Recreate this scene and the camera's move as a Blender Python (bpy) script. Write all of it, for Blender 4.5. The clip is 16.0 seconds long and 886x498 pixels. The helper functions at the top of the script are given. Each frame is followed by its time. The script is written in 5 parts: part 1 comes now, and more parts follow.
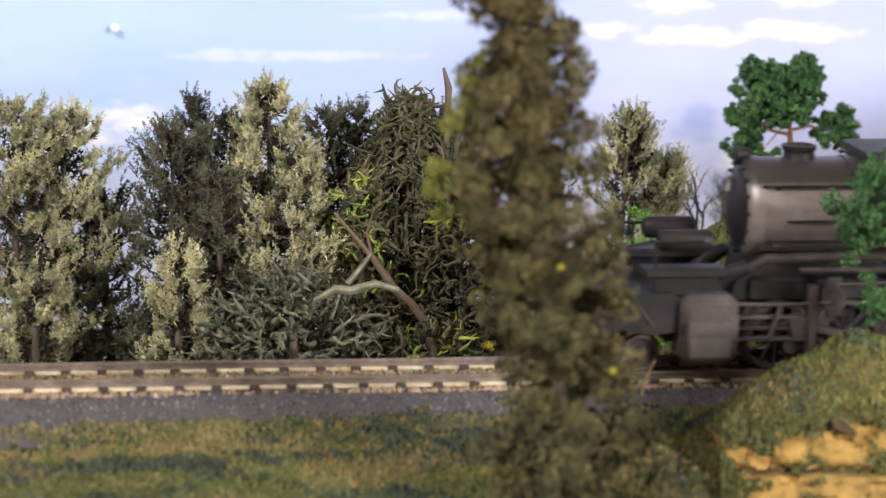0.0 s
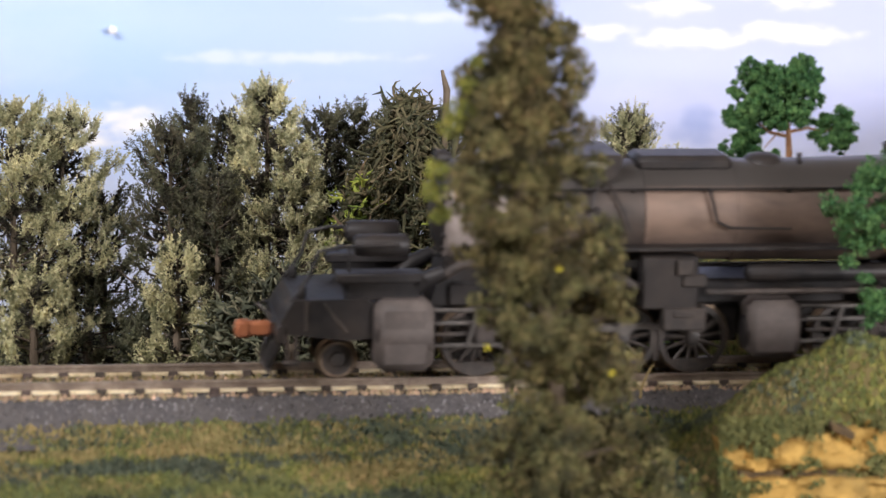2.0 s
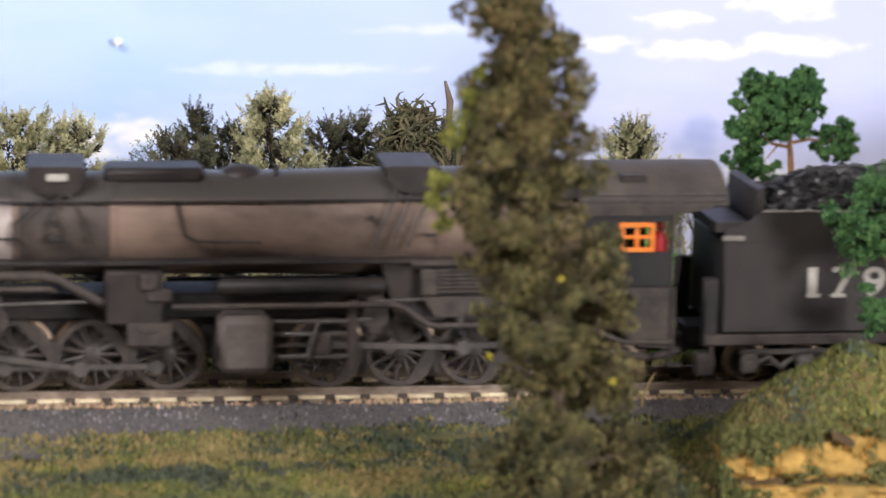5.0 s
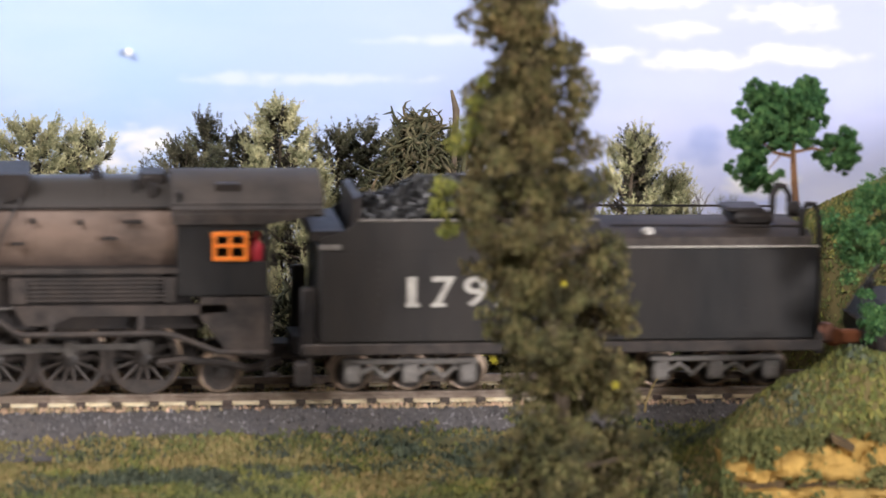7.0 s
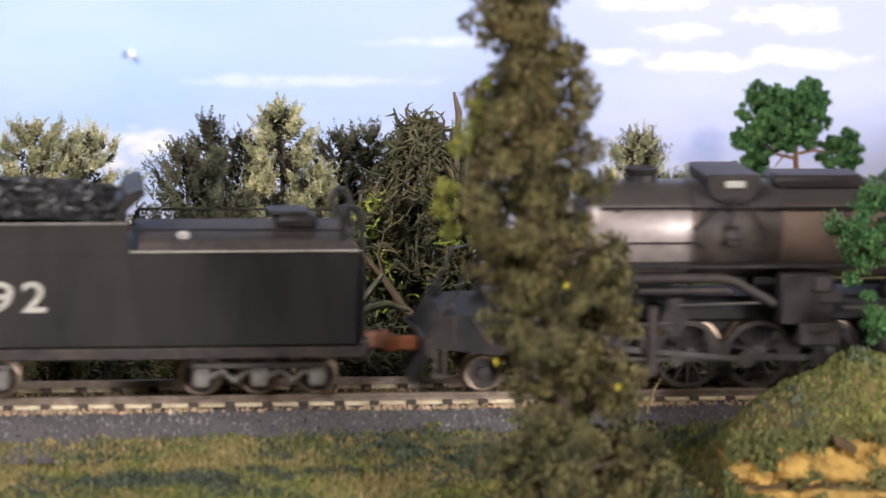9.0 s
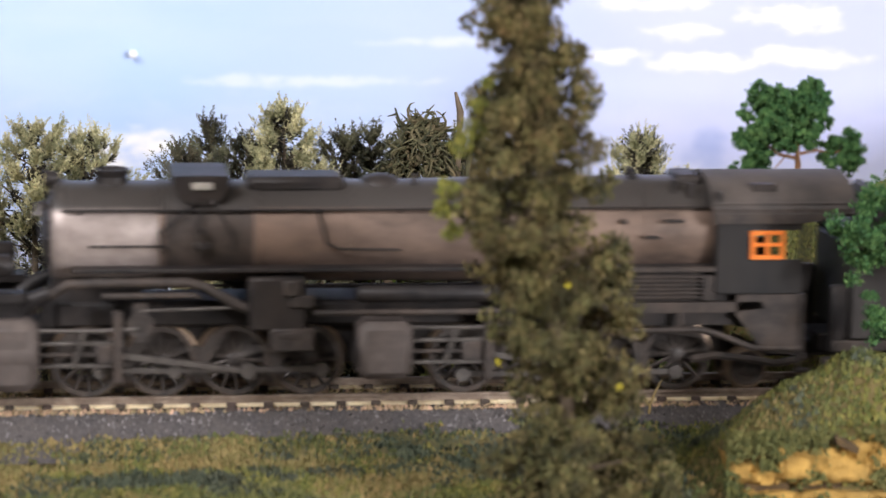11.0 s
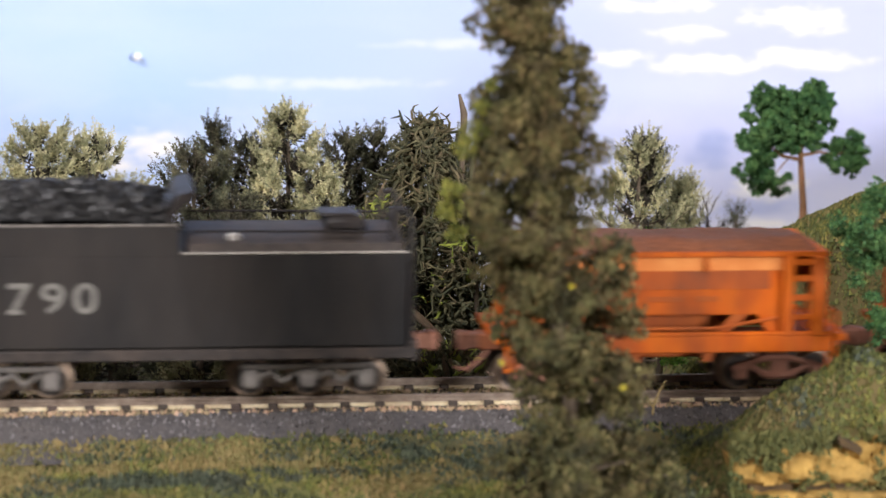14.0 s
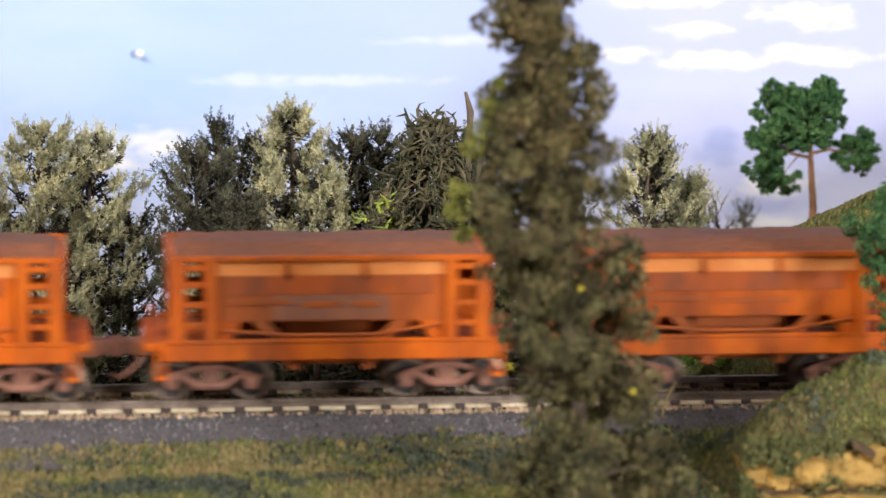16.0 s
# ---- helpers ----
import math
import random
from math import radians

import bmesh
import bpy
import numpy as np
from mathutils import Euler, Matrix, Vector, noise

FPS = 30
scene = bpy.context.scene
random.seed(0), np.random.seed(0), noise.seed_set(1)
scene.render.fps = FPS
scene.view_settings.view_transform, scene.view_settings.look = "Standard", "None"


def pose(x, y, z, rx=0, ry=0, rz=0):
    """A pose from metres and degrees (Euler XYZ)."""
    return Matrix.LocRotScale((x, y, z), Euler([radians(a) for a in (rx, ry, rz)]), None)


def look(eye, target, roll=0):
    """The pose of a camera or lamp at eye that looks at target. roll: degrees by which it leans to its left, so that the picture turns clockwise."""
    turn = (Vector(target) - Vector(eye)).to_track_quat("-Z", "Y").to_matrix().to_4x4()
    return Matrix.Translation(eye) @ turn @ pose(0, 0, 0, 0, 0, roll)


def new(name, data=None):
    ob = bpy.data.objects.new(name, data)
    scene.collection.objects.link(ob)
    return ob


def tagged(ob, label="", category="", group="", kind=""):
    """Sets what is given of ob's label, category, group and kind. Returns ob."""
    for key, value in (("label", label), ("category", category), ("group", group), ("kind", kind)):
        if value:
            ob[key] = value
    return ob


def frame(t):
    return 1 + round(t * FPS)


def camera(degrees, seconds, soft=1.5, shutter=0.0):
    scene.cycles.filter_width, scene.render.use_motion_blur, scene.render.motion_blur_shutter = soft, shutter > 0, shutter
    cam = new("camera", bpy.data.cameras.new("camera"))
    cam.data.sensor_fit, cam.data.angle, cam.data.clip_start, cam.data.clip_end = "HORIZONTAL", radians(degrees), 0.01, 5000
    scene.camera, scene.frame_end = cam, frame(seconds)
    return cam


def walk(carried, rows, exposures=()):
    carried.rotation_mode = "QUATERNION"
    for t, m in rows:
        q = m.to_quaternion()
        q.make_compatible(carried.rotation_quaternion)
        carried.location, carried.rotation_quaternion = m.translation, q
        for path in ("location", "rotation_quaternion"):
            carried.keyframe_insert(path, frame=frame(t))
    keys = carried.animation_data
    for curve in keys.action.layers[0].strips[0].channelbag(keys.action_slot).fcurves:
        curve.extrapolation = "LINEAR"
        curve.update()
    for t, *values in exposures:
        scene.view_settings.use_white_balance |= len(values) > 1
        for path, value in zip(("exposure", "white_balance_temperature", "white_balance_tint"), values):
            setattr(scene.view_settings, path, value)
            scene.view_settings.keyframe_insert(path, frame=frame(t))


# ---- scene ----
cam = camera(18.5, 16.0, soft=1.4, shutter=0.8)
# a long lens two thirds of a metre from the model: focus lies a little behind the track
cam.data.dof.use_dof = True
cam.data.dof.focus_distance = 0.72
cam.data.dof.aperture_fstop = 16.0

# seconds; place in millimetres; tilt, roll and turn in degrees
PATH = [
    (0, -81.72, -420.33, 153.51, 78.996, 1.130, -8.395),
    (0.5, -81.71, -419.55, 153.50, 78.998, 1.109, -8.399),
    (1, -81.69, -419.75, 153.50, 79.003, 1.096, -8.403),
    (1.5, -81.73, -419.83, 153.50, 79.014, 1.142, -8.426),
    (2, -81.75, -419.89, 153.50, 79.036, 1.131, -8.439),
    (2.5, -81.76, -419.56, 153.50, 79.057, 1.136, -8.452),
    (3, -81.77, -419.60, 153.50, 79.089, 1.116, -8.458),
    (3.5, -81.77, -420.40, 153.50, 79.135, 1.127, -8.434),
    (4, -81.76, -420.88, 153.49, 79.181, 1.116, -8.408),
    (6.5, -81.73, -431.87, 153.48, 79.539, 1.128, -8.122),
    (7, -81.69, -433.23, 153.48, 79.588, 1.125, -8.073),
    (7.5, -81.69, -433.42, 153.48, 79.603, 1.117, -8.053),
    (8, -81.69, -434.03, 153.48, 79.623, 1.099, -8.029),
    (8.5, -81.68, -434.14, 153.48, 79.636, 1.095, -8.014),
    (9, -81.66, -433.44, 153.47, 79.630, 1.090, -8.013),
    (11.5, -81.64, -433.20, 153.47, 79.629, 1.070, -7.959),
    (12, -81.62, -434.37, 153.47, 79.655, 1.045, -7.929),
    (12.5, -81.62, -435.27, 153.47, 79.679, 1.044, -7.906),
    (13, -81.62, -435.50, 153.47, 79.691, 1.053, -7.886),
    (13.5, -81.60, -435.43, 153.47, 79.694, 1.032, -7.874),
    (14, -81.59, -434.86, 153.47, 79.683, 1.012, -7.872),
    (14.5, -81.57, -433.34, 153.47, 79.659, 0.984, -7.872),
    (15, -81.52, -431.10, 153.47, 79.623, 0.959, -7.866),
    (15.5, -81.46, -428.32, 153.46, 79.581, 0.939, -7.855),
    (16, -81.39, -425.16, 153.46, 79.543, 0.956, -7.831),
]
walk(cam, [(t, pose(x / 1000, y / 1000, z / 1000, rx, 0, rz) @ pose(0, 0, 0, 0, 0, roll))
           for t, x, y, z, rx, roll, rz in PATH])

# ---- light: a hobby room, its bright window behind the camera, a tube on the ceiling ----
world = bpy.data.worlds.new("room_air")
world.use_nodes = True
world.node_tree.nodes["Background"].inputs[0].default_value = (0.85, 0.92, 1.0, 1)
world.node_tree.nodes["Background"].inputs[1].default_value = 0.02
scene.world = world


def area_light(name, eye, target, sx, sy, watts, colour):
    lamp = bpy.data.lights.new(name, "AREA")
    lamp.shape, lamp.size, lamp.size_y, lamp.energy, lamp.color = "RECTANGLE", sx, sy, watts, colour
    new(name, lamp).matrix_world = look(eye, target)


area_light("window_light", (1.95, -2.44, 0.52), (0, 0.25, 0.02), 1.2, 0.95, 190, (1.0, 0.955, 0.985))
area_light("ceiling_tube_light", (-1.15, -0.9, 1.36), (0, 0.25, 0), 1.2, 0.25, 46, (1.0, 0.955, 0.985))

# ---- mesh building, in millimetres ----
MM = 0.001


class Shape:
    """Faces gathered in millimetres."""

    def __init__(self):
        self.v, self.f, self.s = [], [], []

    def add(self, verts, faces, smooth=False):
        n = len(self.v)
        self.v.extend(verts)
        self.f.extend([tuple(i + n for i in f) for f in faces])
        self.s.extend([smooth] * len(faces))
        return self

    def box(self, x0, x1, y0, y1, z0, z1, c=0.3):
        cx, cy, cz = (x0 + x1) / 2, (y0 + y1) / 2, (z0 + z1) / 2
        h = (abs(x1 - x0) / 2, abs(y1 - y0) / 2, abs(z1 - z0) / 2)
        c = min(c, 0.45 * min(h) * 2 * 0.9)
        verts, ix = [], {}
        for sx in (-1, 1):
            for sy in (-1, 1):
                for sz in (-1, 1):
                    for a in range(3):
                        d = [h[0] - c, h[1] - c, h[2] - c]
                        d[a] = h[a]
                        ix[sx, sy, sz, a] = len(verts)
                        verts.append((cx + sx * d[0], cy + sy * d[1], cz + sz * d[2]))
        faces = []
        for a in range(3):
            b, e = (a + 1) % 3, (a + 2) % 3
            for sa in (-1, 1):
                ring = []
                for sb, se in ((-1, -1), (1, -1), (1, 1), (-1, 1)):
                    k = [0, 0, 0]
                    k[a], k[b], k[e] = sa, sb, se
                    ring.append(ix[(*k, a)])
                faces.append(ring if sa > 0 else ring[::-1])
            for sb in (-1, 1):
                for se in (-1, 1):
                    k0, k1 = [0, 0, 0], [0, 0, 0]
                    k0[a], k1[a] = -1, 1
                    k0[b] = k1[b] = sb
                    k0[e] = k1[e] = se
                    q = [ix[(*k0, b)], ix[(*k1, b)], ix[(*k1, e)], ix[(*k0, e)]]
                    faces.append(q if sb * se > 0 else q[::-1])
        for sx in (-1, 1):
            for sy in (-1, 1):
                for sz in (-1, 1):
                    q = [ix[sx, sy, sz, i] for i in range(3)]
                    faces.append(q if sx * sy * sz > 0 else q[::-1])
        return self.add(verts, faces)

    def tube(self, path, radius, n=8, caps=True):
        """A round bar along a path; radius a number or one per point."""
        pts = [Vector(p) for p in path]
        rs = radius if isinstance(radius, (list, tuple)) else [radius] * len(pts)
        verts, faces = [], []
        up = None
        for i, p in enumerate(pts):
            d = (pts[min(i + 1, len(pts) - 1)] - pts[max(i - 1, 0)]).normalized()
            if up is None:
                up = Vector((0, 0, 1)) if abs(d.z) < 0.9 else Vector((1, 0, 0))
            a = d.cross(up).normalized()
            b = a.cross(d).normalized()
            up = b
            for k in range(n):
                t = 2 * math.pi * k / n
                verts.append(tuple(p + (a * math.cos(t) + b * math.sin(t)) * rs[i]))
        for i in range(len(pts) - 1):
            for k in range(n):
                j = (k + 1) % n
                faces.append((i * n + k, i * n + j, (i + 1) * n + j, (i + 1) * n + k))
        self.add(verts, faces, True)
        if caps:
            m = len(self.v) - len(verts)
            self.f += [tuple(m + k for k in range(n))[::-1], tuple(m + (len(pts) - 1) * n + k for k in range(n))]
            self.s += [False, False]
        return self

    def cyl(self, p0, p1, r0, r1=None, n=16):
        return self.tube([p0, p1], [r0, r0 if r1 is None else r1], n)

    def lathe(self, centre, axis, profile, n=24, caps=True):
        """profile: (along, radius) rows about an axis through centre."""
        c, d = Vector(centre), Vector(axis).normalized()
        a = d.cross(Vector((0, 0, 1)) if abs(d.z) < 0.9 else Vector((1, 0, 0))).normalized()
        b = a.cross(d)
        verts, faces = [], []
        for h, r in profile:
            for k in range(n):
                t = 2 * math.pi * k / n
                verts.append(tuple(c + d * h + (a * math.cos(t) + b * math.sin(t)) * max(r, 0.001)))
        for i in range(len(profile) - 1):
            for k in range(n):
                j = (k + 1) % n
                faces.append((i * n + k, i * n + j, (i + 1) * n + j, (i + 1) * n + k))
        if caps:
            faces.append(tuple(range(n))[::-1])
            faces.append(tuple((len(profile) - 1) * n + k for k in range(n)))
        return self.add(verts, faces, True)

    def prism(self, outline, y0, y1):
        """An outline in x and z, run from y0 to y1."""
        n = len(outline)
        verts = [(x, y0, z) for x, z in outline] + [(x, y1, z) for x, z in outline]
        faces = [tuple(range(n)), tuple(range(n, 2 * n))[::-1]]
        faces += [(i, i + n, (i + 1) % n + n, (i + 1) % n) for i in range(n)]
        return self.add(verts, faces)

    def extrude_x(self, outline, x0, x1, smooth=False):
        """An outline in y and z, run from x0 to x1."""
        n = len(outline)
        verts = [(x0, y, z) for y, z in outline] + [(x1, y, z) for y, z in outline]
        faces = [(i, i + n, (i + 1) % n + n, (i + 1) % n) for i in range(n)]
        self.add(verts, faces, smooth)
        return self.add(verts, [tuple(range(n)), tuple(range(n, 2 * n))[::-1]])

    def mesh(self, name, material, fix=True):
        me = bpy.data.meshes.new(name)
        me.from_pydata([(x * MM, y * MM, z * MM) for x, y, z in self.v], [], self.f)
        me.polygons.foreach_set("use_smooth", self.s)
        if fix:
            bm = bmesh.new()
            bm.from_mesh(me)
            bmesh.ops.recalc_face_normals(bm, faces=bm.faces)
            bm.to_mesh(me)
            bm.free()
            me.set_sharp_from_angle(angle=radians(38))
        me.materials.append(material)
        return me


def part(name, shape, material, parent=None, label="", fix=True):
    ob = new(name, shape if isinstance(shape, bpy.types.Mesh) else shape.mesh(name, material, fix))
    ob.parent = parent
    return tagged(ob, label)


def thing(name, label, category, group="", at=(0, 0, 0), kind="", size=1.0):
    ob = new(name)
    ob.scale = (size, size, size)
    ob.empty_display_size = 0.01
    ob.location = [a * MM for a in at]
    return tagged(ob, label, category, group, kind)


# ---- materials ----
def material(name, a, b, scale=400.0, rough=0.7, metal=0.0, bump=0.3, dust=None, dust_scale=90.0, dust_amount=0.5,
             stretch=(1, 1, 1), vary=0.0, island=0.0, detail=6.0, bump_mm=0.15, soot=None, gloss=0.5, sharp=0.18):
    """Two colours mixed by a fine grain, dust in broad patches, relief."""
    m = bpy.data.materials.new(name)
    m.use_nodes = True
    nt = m.node_tree
    link, N = nt.links.new, nt.nodes.new
    bsdf = nt.nodes["Principled BSDF"]
    co = N("ShaderNodeTexCoord")
    mp = N("ShaderNodeMapping")
    mp.inputs["Scale"].default_value = stretch
    link(co.outputs["Object"], mp.inputs[0])

    def noisy(s, d=detail):
        n = N("ShaderNodeTexNoise")
        n.inputs["Scale"].default_value, n.inputs["Detail"].default_value, n.inputs["Roughness"].default_value = s, d, 0.62
        link(mp.outputs[0], n.inputs["Vector"])
        return n

    def ramp(src, lo, hi):
        r = N("ShaderNodeMapRange")
        r.inputs["From Min"].default_value, r.inputs["From Max"].default_value = lo, hi
        link(src, r.inputs["Value"])
        return r.outputs[0]

    def mix(fac, c0, c1, mode="MIX"):
        x = N("ShaderNodeMix")
        x.data_type, x.blend_type = "RGBA", mode
        for sock, val in ((x.inputs[0], fac), (x.inputs[6], c0), (x.inputs[7], c1)):
            if isinstance(val, (int, float)):
                sock.default_value = val
            elif isinstance(val, tuple):
                sock.default_value = (*val, 1)
            else:
                link(val, sock)
        return x.outputs[2]

    fine = noisy(scale)
    colour = mix(ramp(fine.outputs[0], 0.5 - sharp, 0.5 + sharp), a, b)
    if dust:
        broad = noisy(dust_scale, 4.0)
        fac = N("ShaderNodeMath")
        fac.operation = "MULTIPLY"
        link(ramp(broad.outputs[0], 0.4, 0.68), fac.inputs[0])
        fac.inputs[1].default_value = dust_amount
        colour = mix(fac.outputs[0], colour, dust)
    if soot:
        # chimney soot settled on the top of the jacket, down to the handrail
        sep = N("ShaderNodeSeparateXYZ")
        link(co.outputs["Object"], sep.inputs[0])
        wob = N("ShaderNodeMath")
        wob.operation, wob.inputs[1].default_value = "MULTIPLY_ADD", 0.0016
        link(fine.outputs[0], wob.inputs[0])
        link(sep.outputs[2], wob.inputs[2])
        colour = mix(ramp(wob.outputs[0], soot + 0.0002, soot + 0.0016), colour, (0.062, 0.056, 0.052))
    if vary or island:
        if vary:
            src = N("ShaderNodeObjectInfo").outputs["Random"]
        else:
            src = N("ShaderNodeNewGeometry").outputs["Random Per Island"]
        hsv = N("ShaderNodeHueSaturation")
        amount = vary or island
        r = N("ShaderNodeMapRange")
        r.inputs["To Min"].default_value, r.inputs["To Max"].default_value = 1 - amount, 1 + amount
        link(src, r.inputs["Value"])
        link(r.outputs[0], hsv.inputs["Value"])
        r2 = N("ShaderNodeMapRange")
        r2.inputs["To Min"].default_value, r2.inputs["To Max"].default_value = 0.5 + amount * 0.06, 0.5 - amount * 0.08
        link(src, r2.inputs["Value"])
        link(r2.outputs[0], hsv.inputs["Hue"])
        link(colour, hsv.inputs["Color"])
        colour = hsv.outputs[0]
    link(colour, bsdf.inputs["Base Color"])
    rr = N("ShaderNodeMapRange")
    rr.inputs["To Min"].default_value, rr.inputs["To Max"].default_value = max(rough - 0.12, 0.02), min(rough + 0.12, 1)
    link(fine.outputs[0], rr.inputs["Value"])
    link(rr.outputs[0], bsdf.inputs["Roughness"])
    bsdf.inputs["Metallic"].default_value = metal
    bsdf.inputs["Specular IOR Level"].default_value = gloss
    if bump:
        bp = N("ShaderNodeBump")
        bp.inputs["Strength"].default_value, bp.inputs["Distance"].default_value = bump, bump_mm * MM
        link(fine.outputs[0], bp.inputs["Height"])
        link(bp.outputs[0], bsdf.inputs["Normal"])
    return m


IRON = material("weathered_black_iron", (0.011, 0.0105, 0.0115), (0.024, 0.0215, 0.021), 350, 0.5, 0.0, 0.25, (0.062, 0.048, 0.039), 60, 0.5, gloss=0.3)
BOILER = material("dusty_boiler_jacket", (0.088, 0.067, 0.056), (0.16, 0.118, 0.095), 300, 0.38, 0.25, 0.15, (0.30, 0.212, 0.162), 45, 0.8, stretch=(0.5, 1, 1), soot=0.0455)
BOILERDARK = material("grimy_boiler_course", (0.040, 0.034, 0.031), (0.075, 0.061, 0.054), 300, 0.42, 0.2, 0.15, (0.13, 0.10, 0.082), 60, 0.6, soot=0.0455)
SMOKEBOX = material("graphite_smokebox", (0.30, 0.255, 0.235), (0.43, 0.37, 0.34), 260, 0.40, 0.25, 0.2, (0.12, 0.10, 0.09), 70, 0.65, soot=0.0455)
ROOF = material("sooty_roof", (0.04, 0.037, 0.036), (0.07, 0.062, 0.057), 300, 0.6, 0.0, 0.2, (0.12, 0.10, 0.087), 60, 0.5, gloss=0.3)
TENDER = material("tender_black_paint", (0.012, 0.0125, 0.0135), (0.022, 0.0215, 0.0215), 280, 0.5, 0.0, 0.15, (0.05, 0.042, 0.036), 40, 0.55, stretch=(1, 1, 0.3), gloss=0.3)
GREYDUST = material("grey_road_dust", (0.022, 0.020, 0.019), (0.056, 0.047, 0.042), 420, 0.6, 0.0, 0.35, (0.10, 0.075, 0.06), 120, 0.5, gloss=0.3)
CYLINDER = material("dusty_cylinder_jacket", (0.085, 0.072, 0.066), (0.135, 0.112, 0.10), 350, 0.6, 0.0, 0.2, (0.06, 0.05, 0.046), 60, 0.6, gloss=0.3)
ROD = material("oily_steel_rod", (0.085, 0.080, 0.077), (0.15, 0.135, 0.12), 500, 0.42, 0.4, 0.15, (0.06, 0.05, 0.045), 120, 0.5)
WHEEL = material("grimy_wheel", (0.03, 0.028, 0.027), (0.065, 0.056, 0.05), 500, 0.5, 0.1, 0.2, (0.13, 0.095, 0.072), 150, 0.4, gloss=0.4)
BRASS = material("bare_tyre_tread", (0.26, 0.20, 0.15), (0.36, 0.27, 0.19), 600, 0.42, 0.8, 0.1, (0.08, 0.065, 0.05), 200, 0.6)
WHITE = material("aged_white_paint", (0.62, 0.60, 0.55), (0.74, 0.72, 0.66), 700, 0.7, 0.0, 0.1, (0.35, 0.32, 0.28), 200, 0.5)
CREAM = material("cream_lettering", (0.40, 0.38, 0.33), (0.55, 0.52, 0.46), 900, 0.7, 0.0, 0.1, (0.22, 0.20, 0.18), 260, 0.6)
FADED = material("faded_lettering", (0.16, 0.155, 0.14), (0.25, 0.24, 0.21), 900, 0.7, 0.0, 0.1, (0.09, 0.085, 0.08), 260, 0.6)
ORANGE = material("orange_window_paint", (0.85, 0.20, 0.02), (0.95, 0.28, 0.04), 500, 0.5, 0.0, 0.1)
COAL = material("coal", (0.012, 0.012, 0.013), (0.05, 0.05, 0.05), 900, 0.4, 0.0, 0.4, island=0.5)
ORE = material("ore_load", (0.17, 0.055, 0.022), (0.29, 0.10, 0.042), 900, 0.95, 0.0, 0.9, (0.12, 0.065, 0.05), 70, 0.75, stretch=(0.5, 1, 1), bump_mm=0.5)
RUST = material("ore_car_rust_red", (0.50, 0.085, 0.004), (0.68, 0.15, 0.006), 260, 0.65, 0.0, 0.25, (0.20, 0.048, 0.013), 60, 0.9, stretch=(1, 1, 0.35), gloss=0.2)
RUSTMID = material("dull_rust_red", (0.36, 0.075, 0.012), (0.50, 0.12, 0.018), 260, 0.7, 0.0, 0.25, (0.19, 0.06, 0.022), 60, 0.75, stretch=(1, 1, 0.35), gloss=0.2)
RUSTDARK = material("ore_stained_plate", (0.27, 0.085, 0.035), (0.38, 0.13, 0.05), 300, 0.75, 0.0, 0.25, (0.17, 0.075, 0.045), 45, 0.8, stretch=(1, 1, 0.35))
# paler copy of the rust red, with caught light in the colour
RUSTLIT = material("lit_rust_red", (0.68, 0.23, 0.06), (0.78, 0.31, 0.09), 260, 0.65, 0.0, 0.2, (0.52, 0.14, 0.03), 60, 0.6, gloss=0.2)
RUSTSTAIN = material("ore_stained_rust_red", (0.36, 0.072, 0.010), (0.50, 0.11, 0.016), 260, 0.7, 0.0, 0.25, (0.15, 0.055, 0.03), 70, 0.9, stretch=(1, 1, 0.35), gloss=0.2)
TRUCK = material("rusty_truck_frame", (0.24, 0.10, 0.06), (0.36, 0.17, 0.11), 420, 0.75, 0.0, 0.3, (0.10, 0.055, 0.04), 120, 0.5)
RAIL = material("rail_side", (0.25, 0.19, 0.15), (0.40, 0.33, 0.26), 500, 0.45, 0.5, 0.2, (0.12, 0.09, 0.07), 90, 0.6)
RAILFOOT = material("bright_rail_foot", (0.88, 0.75, 0.47), (0.94, 0.86, 0.64), 300, 0.3, 0.3, 0.1, (0.34, 0.24, 0.12), 70, 0.85)
TIE = material("tie_wood", (0.045, 0.033, 0.026), (0.085, 0.064, 0.05), 500, 0.85, 0.0, 0.5, stretch=(1, 0.2, 1), vary=0.25)
BALLAST = material("ballast_stone", (0.045, 0.042, 0.044), (0.105, 0.096, 0.096), 900, 0.9, 0.0, 0.6, (0.15, 0.13, 0.11), 100, 0.3)
STONE = material("ballast_chips", (0.085, 0.08, 0.083), (0.19, 0.178, 0.175), 900, 0.9, 0.0, 0.4, island=0.6)
SOIL = material("scenic_ground", (0.10, 0.085, 0.035), (0.05, 0.062, 0.026), 160, 0.95, 0.0, 0.8, (0.20, 0.14, 0.045), 28, 0.8, bump_mm=0.8)
TURF = material("green_turf", (0.070, 0.090, 0.030), (0.145, 0.160, 0.045), 500, 0.95, 0.0, 0.5, (0.16, 0.15, 0.05), 30, 0.6, island=0.32)
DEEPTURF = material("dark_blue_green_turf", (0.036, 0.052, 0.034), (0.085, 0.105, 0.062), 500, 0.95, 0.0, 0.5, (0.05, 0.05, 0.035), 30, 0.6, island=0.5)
LIMETURF = material("yellow_green_turf", (0.125, 0.135, 0.030), (0.215, 0.22, 0.055), 500, 0.95, 0.0, 0.5, (0.12, 0.14, 0.03), 30, 0.6, island=0.5)
STRAW = material("straw_turf", (0.29, 0.225, 0.085), (0.21, 0.17, 0.06), 500, 0.95, 0.0, 0.5, (0.13, 0.14, 0.05), 45, 0.6, island=0.3)
SAND = material("pale_tan_sand", (0.36, 0.26, 0.15), (0.56, 0.43, 0.27), 600, 0.95, 0.0, 0.4, (0.25, 0.18, 0.11), 60, 0.5, island=0.35)
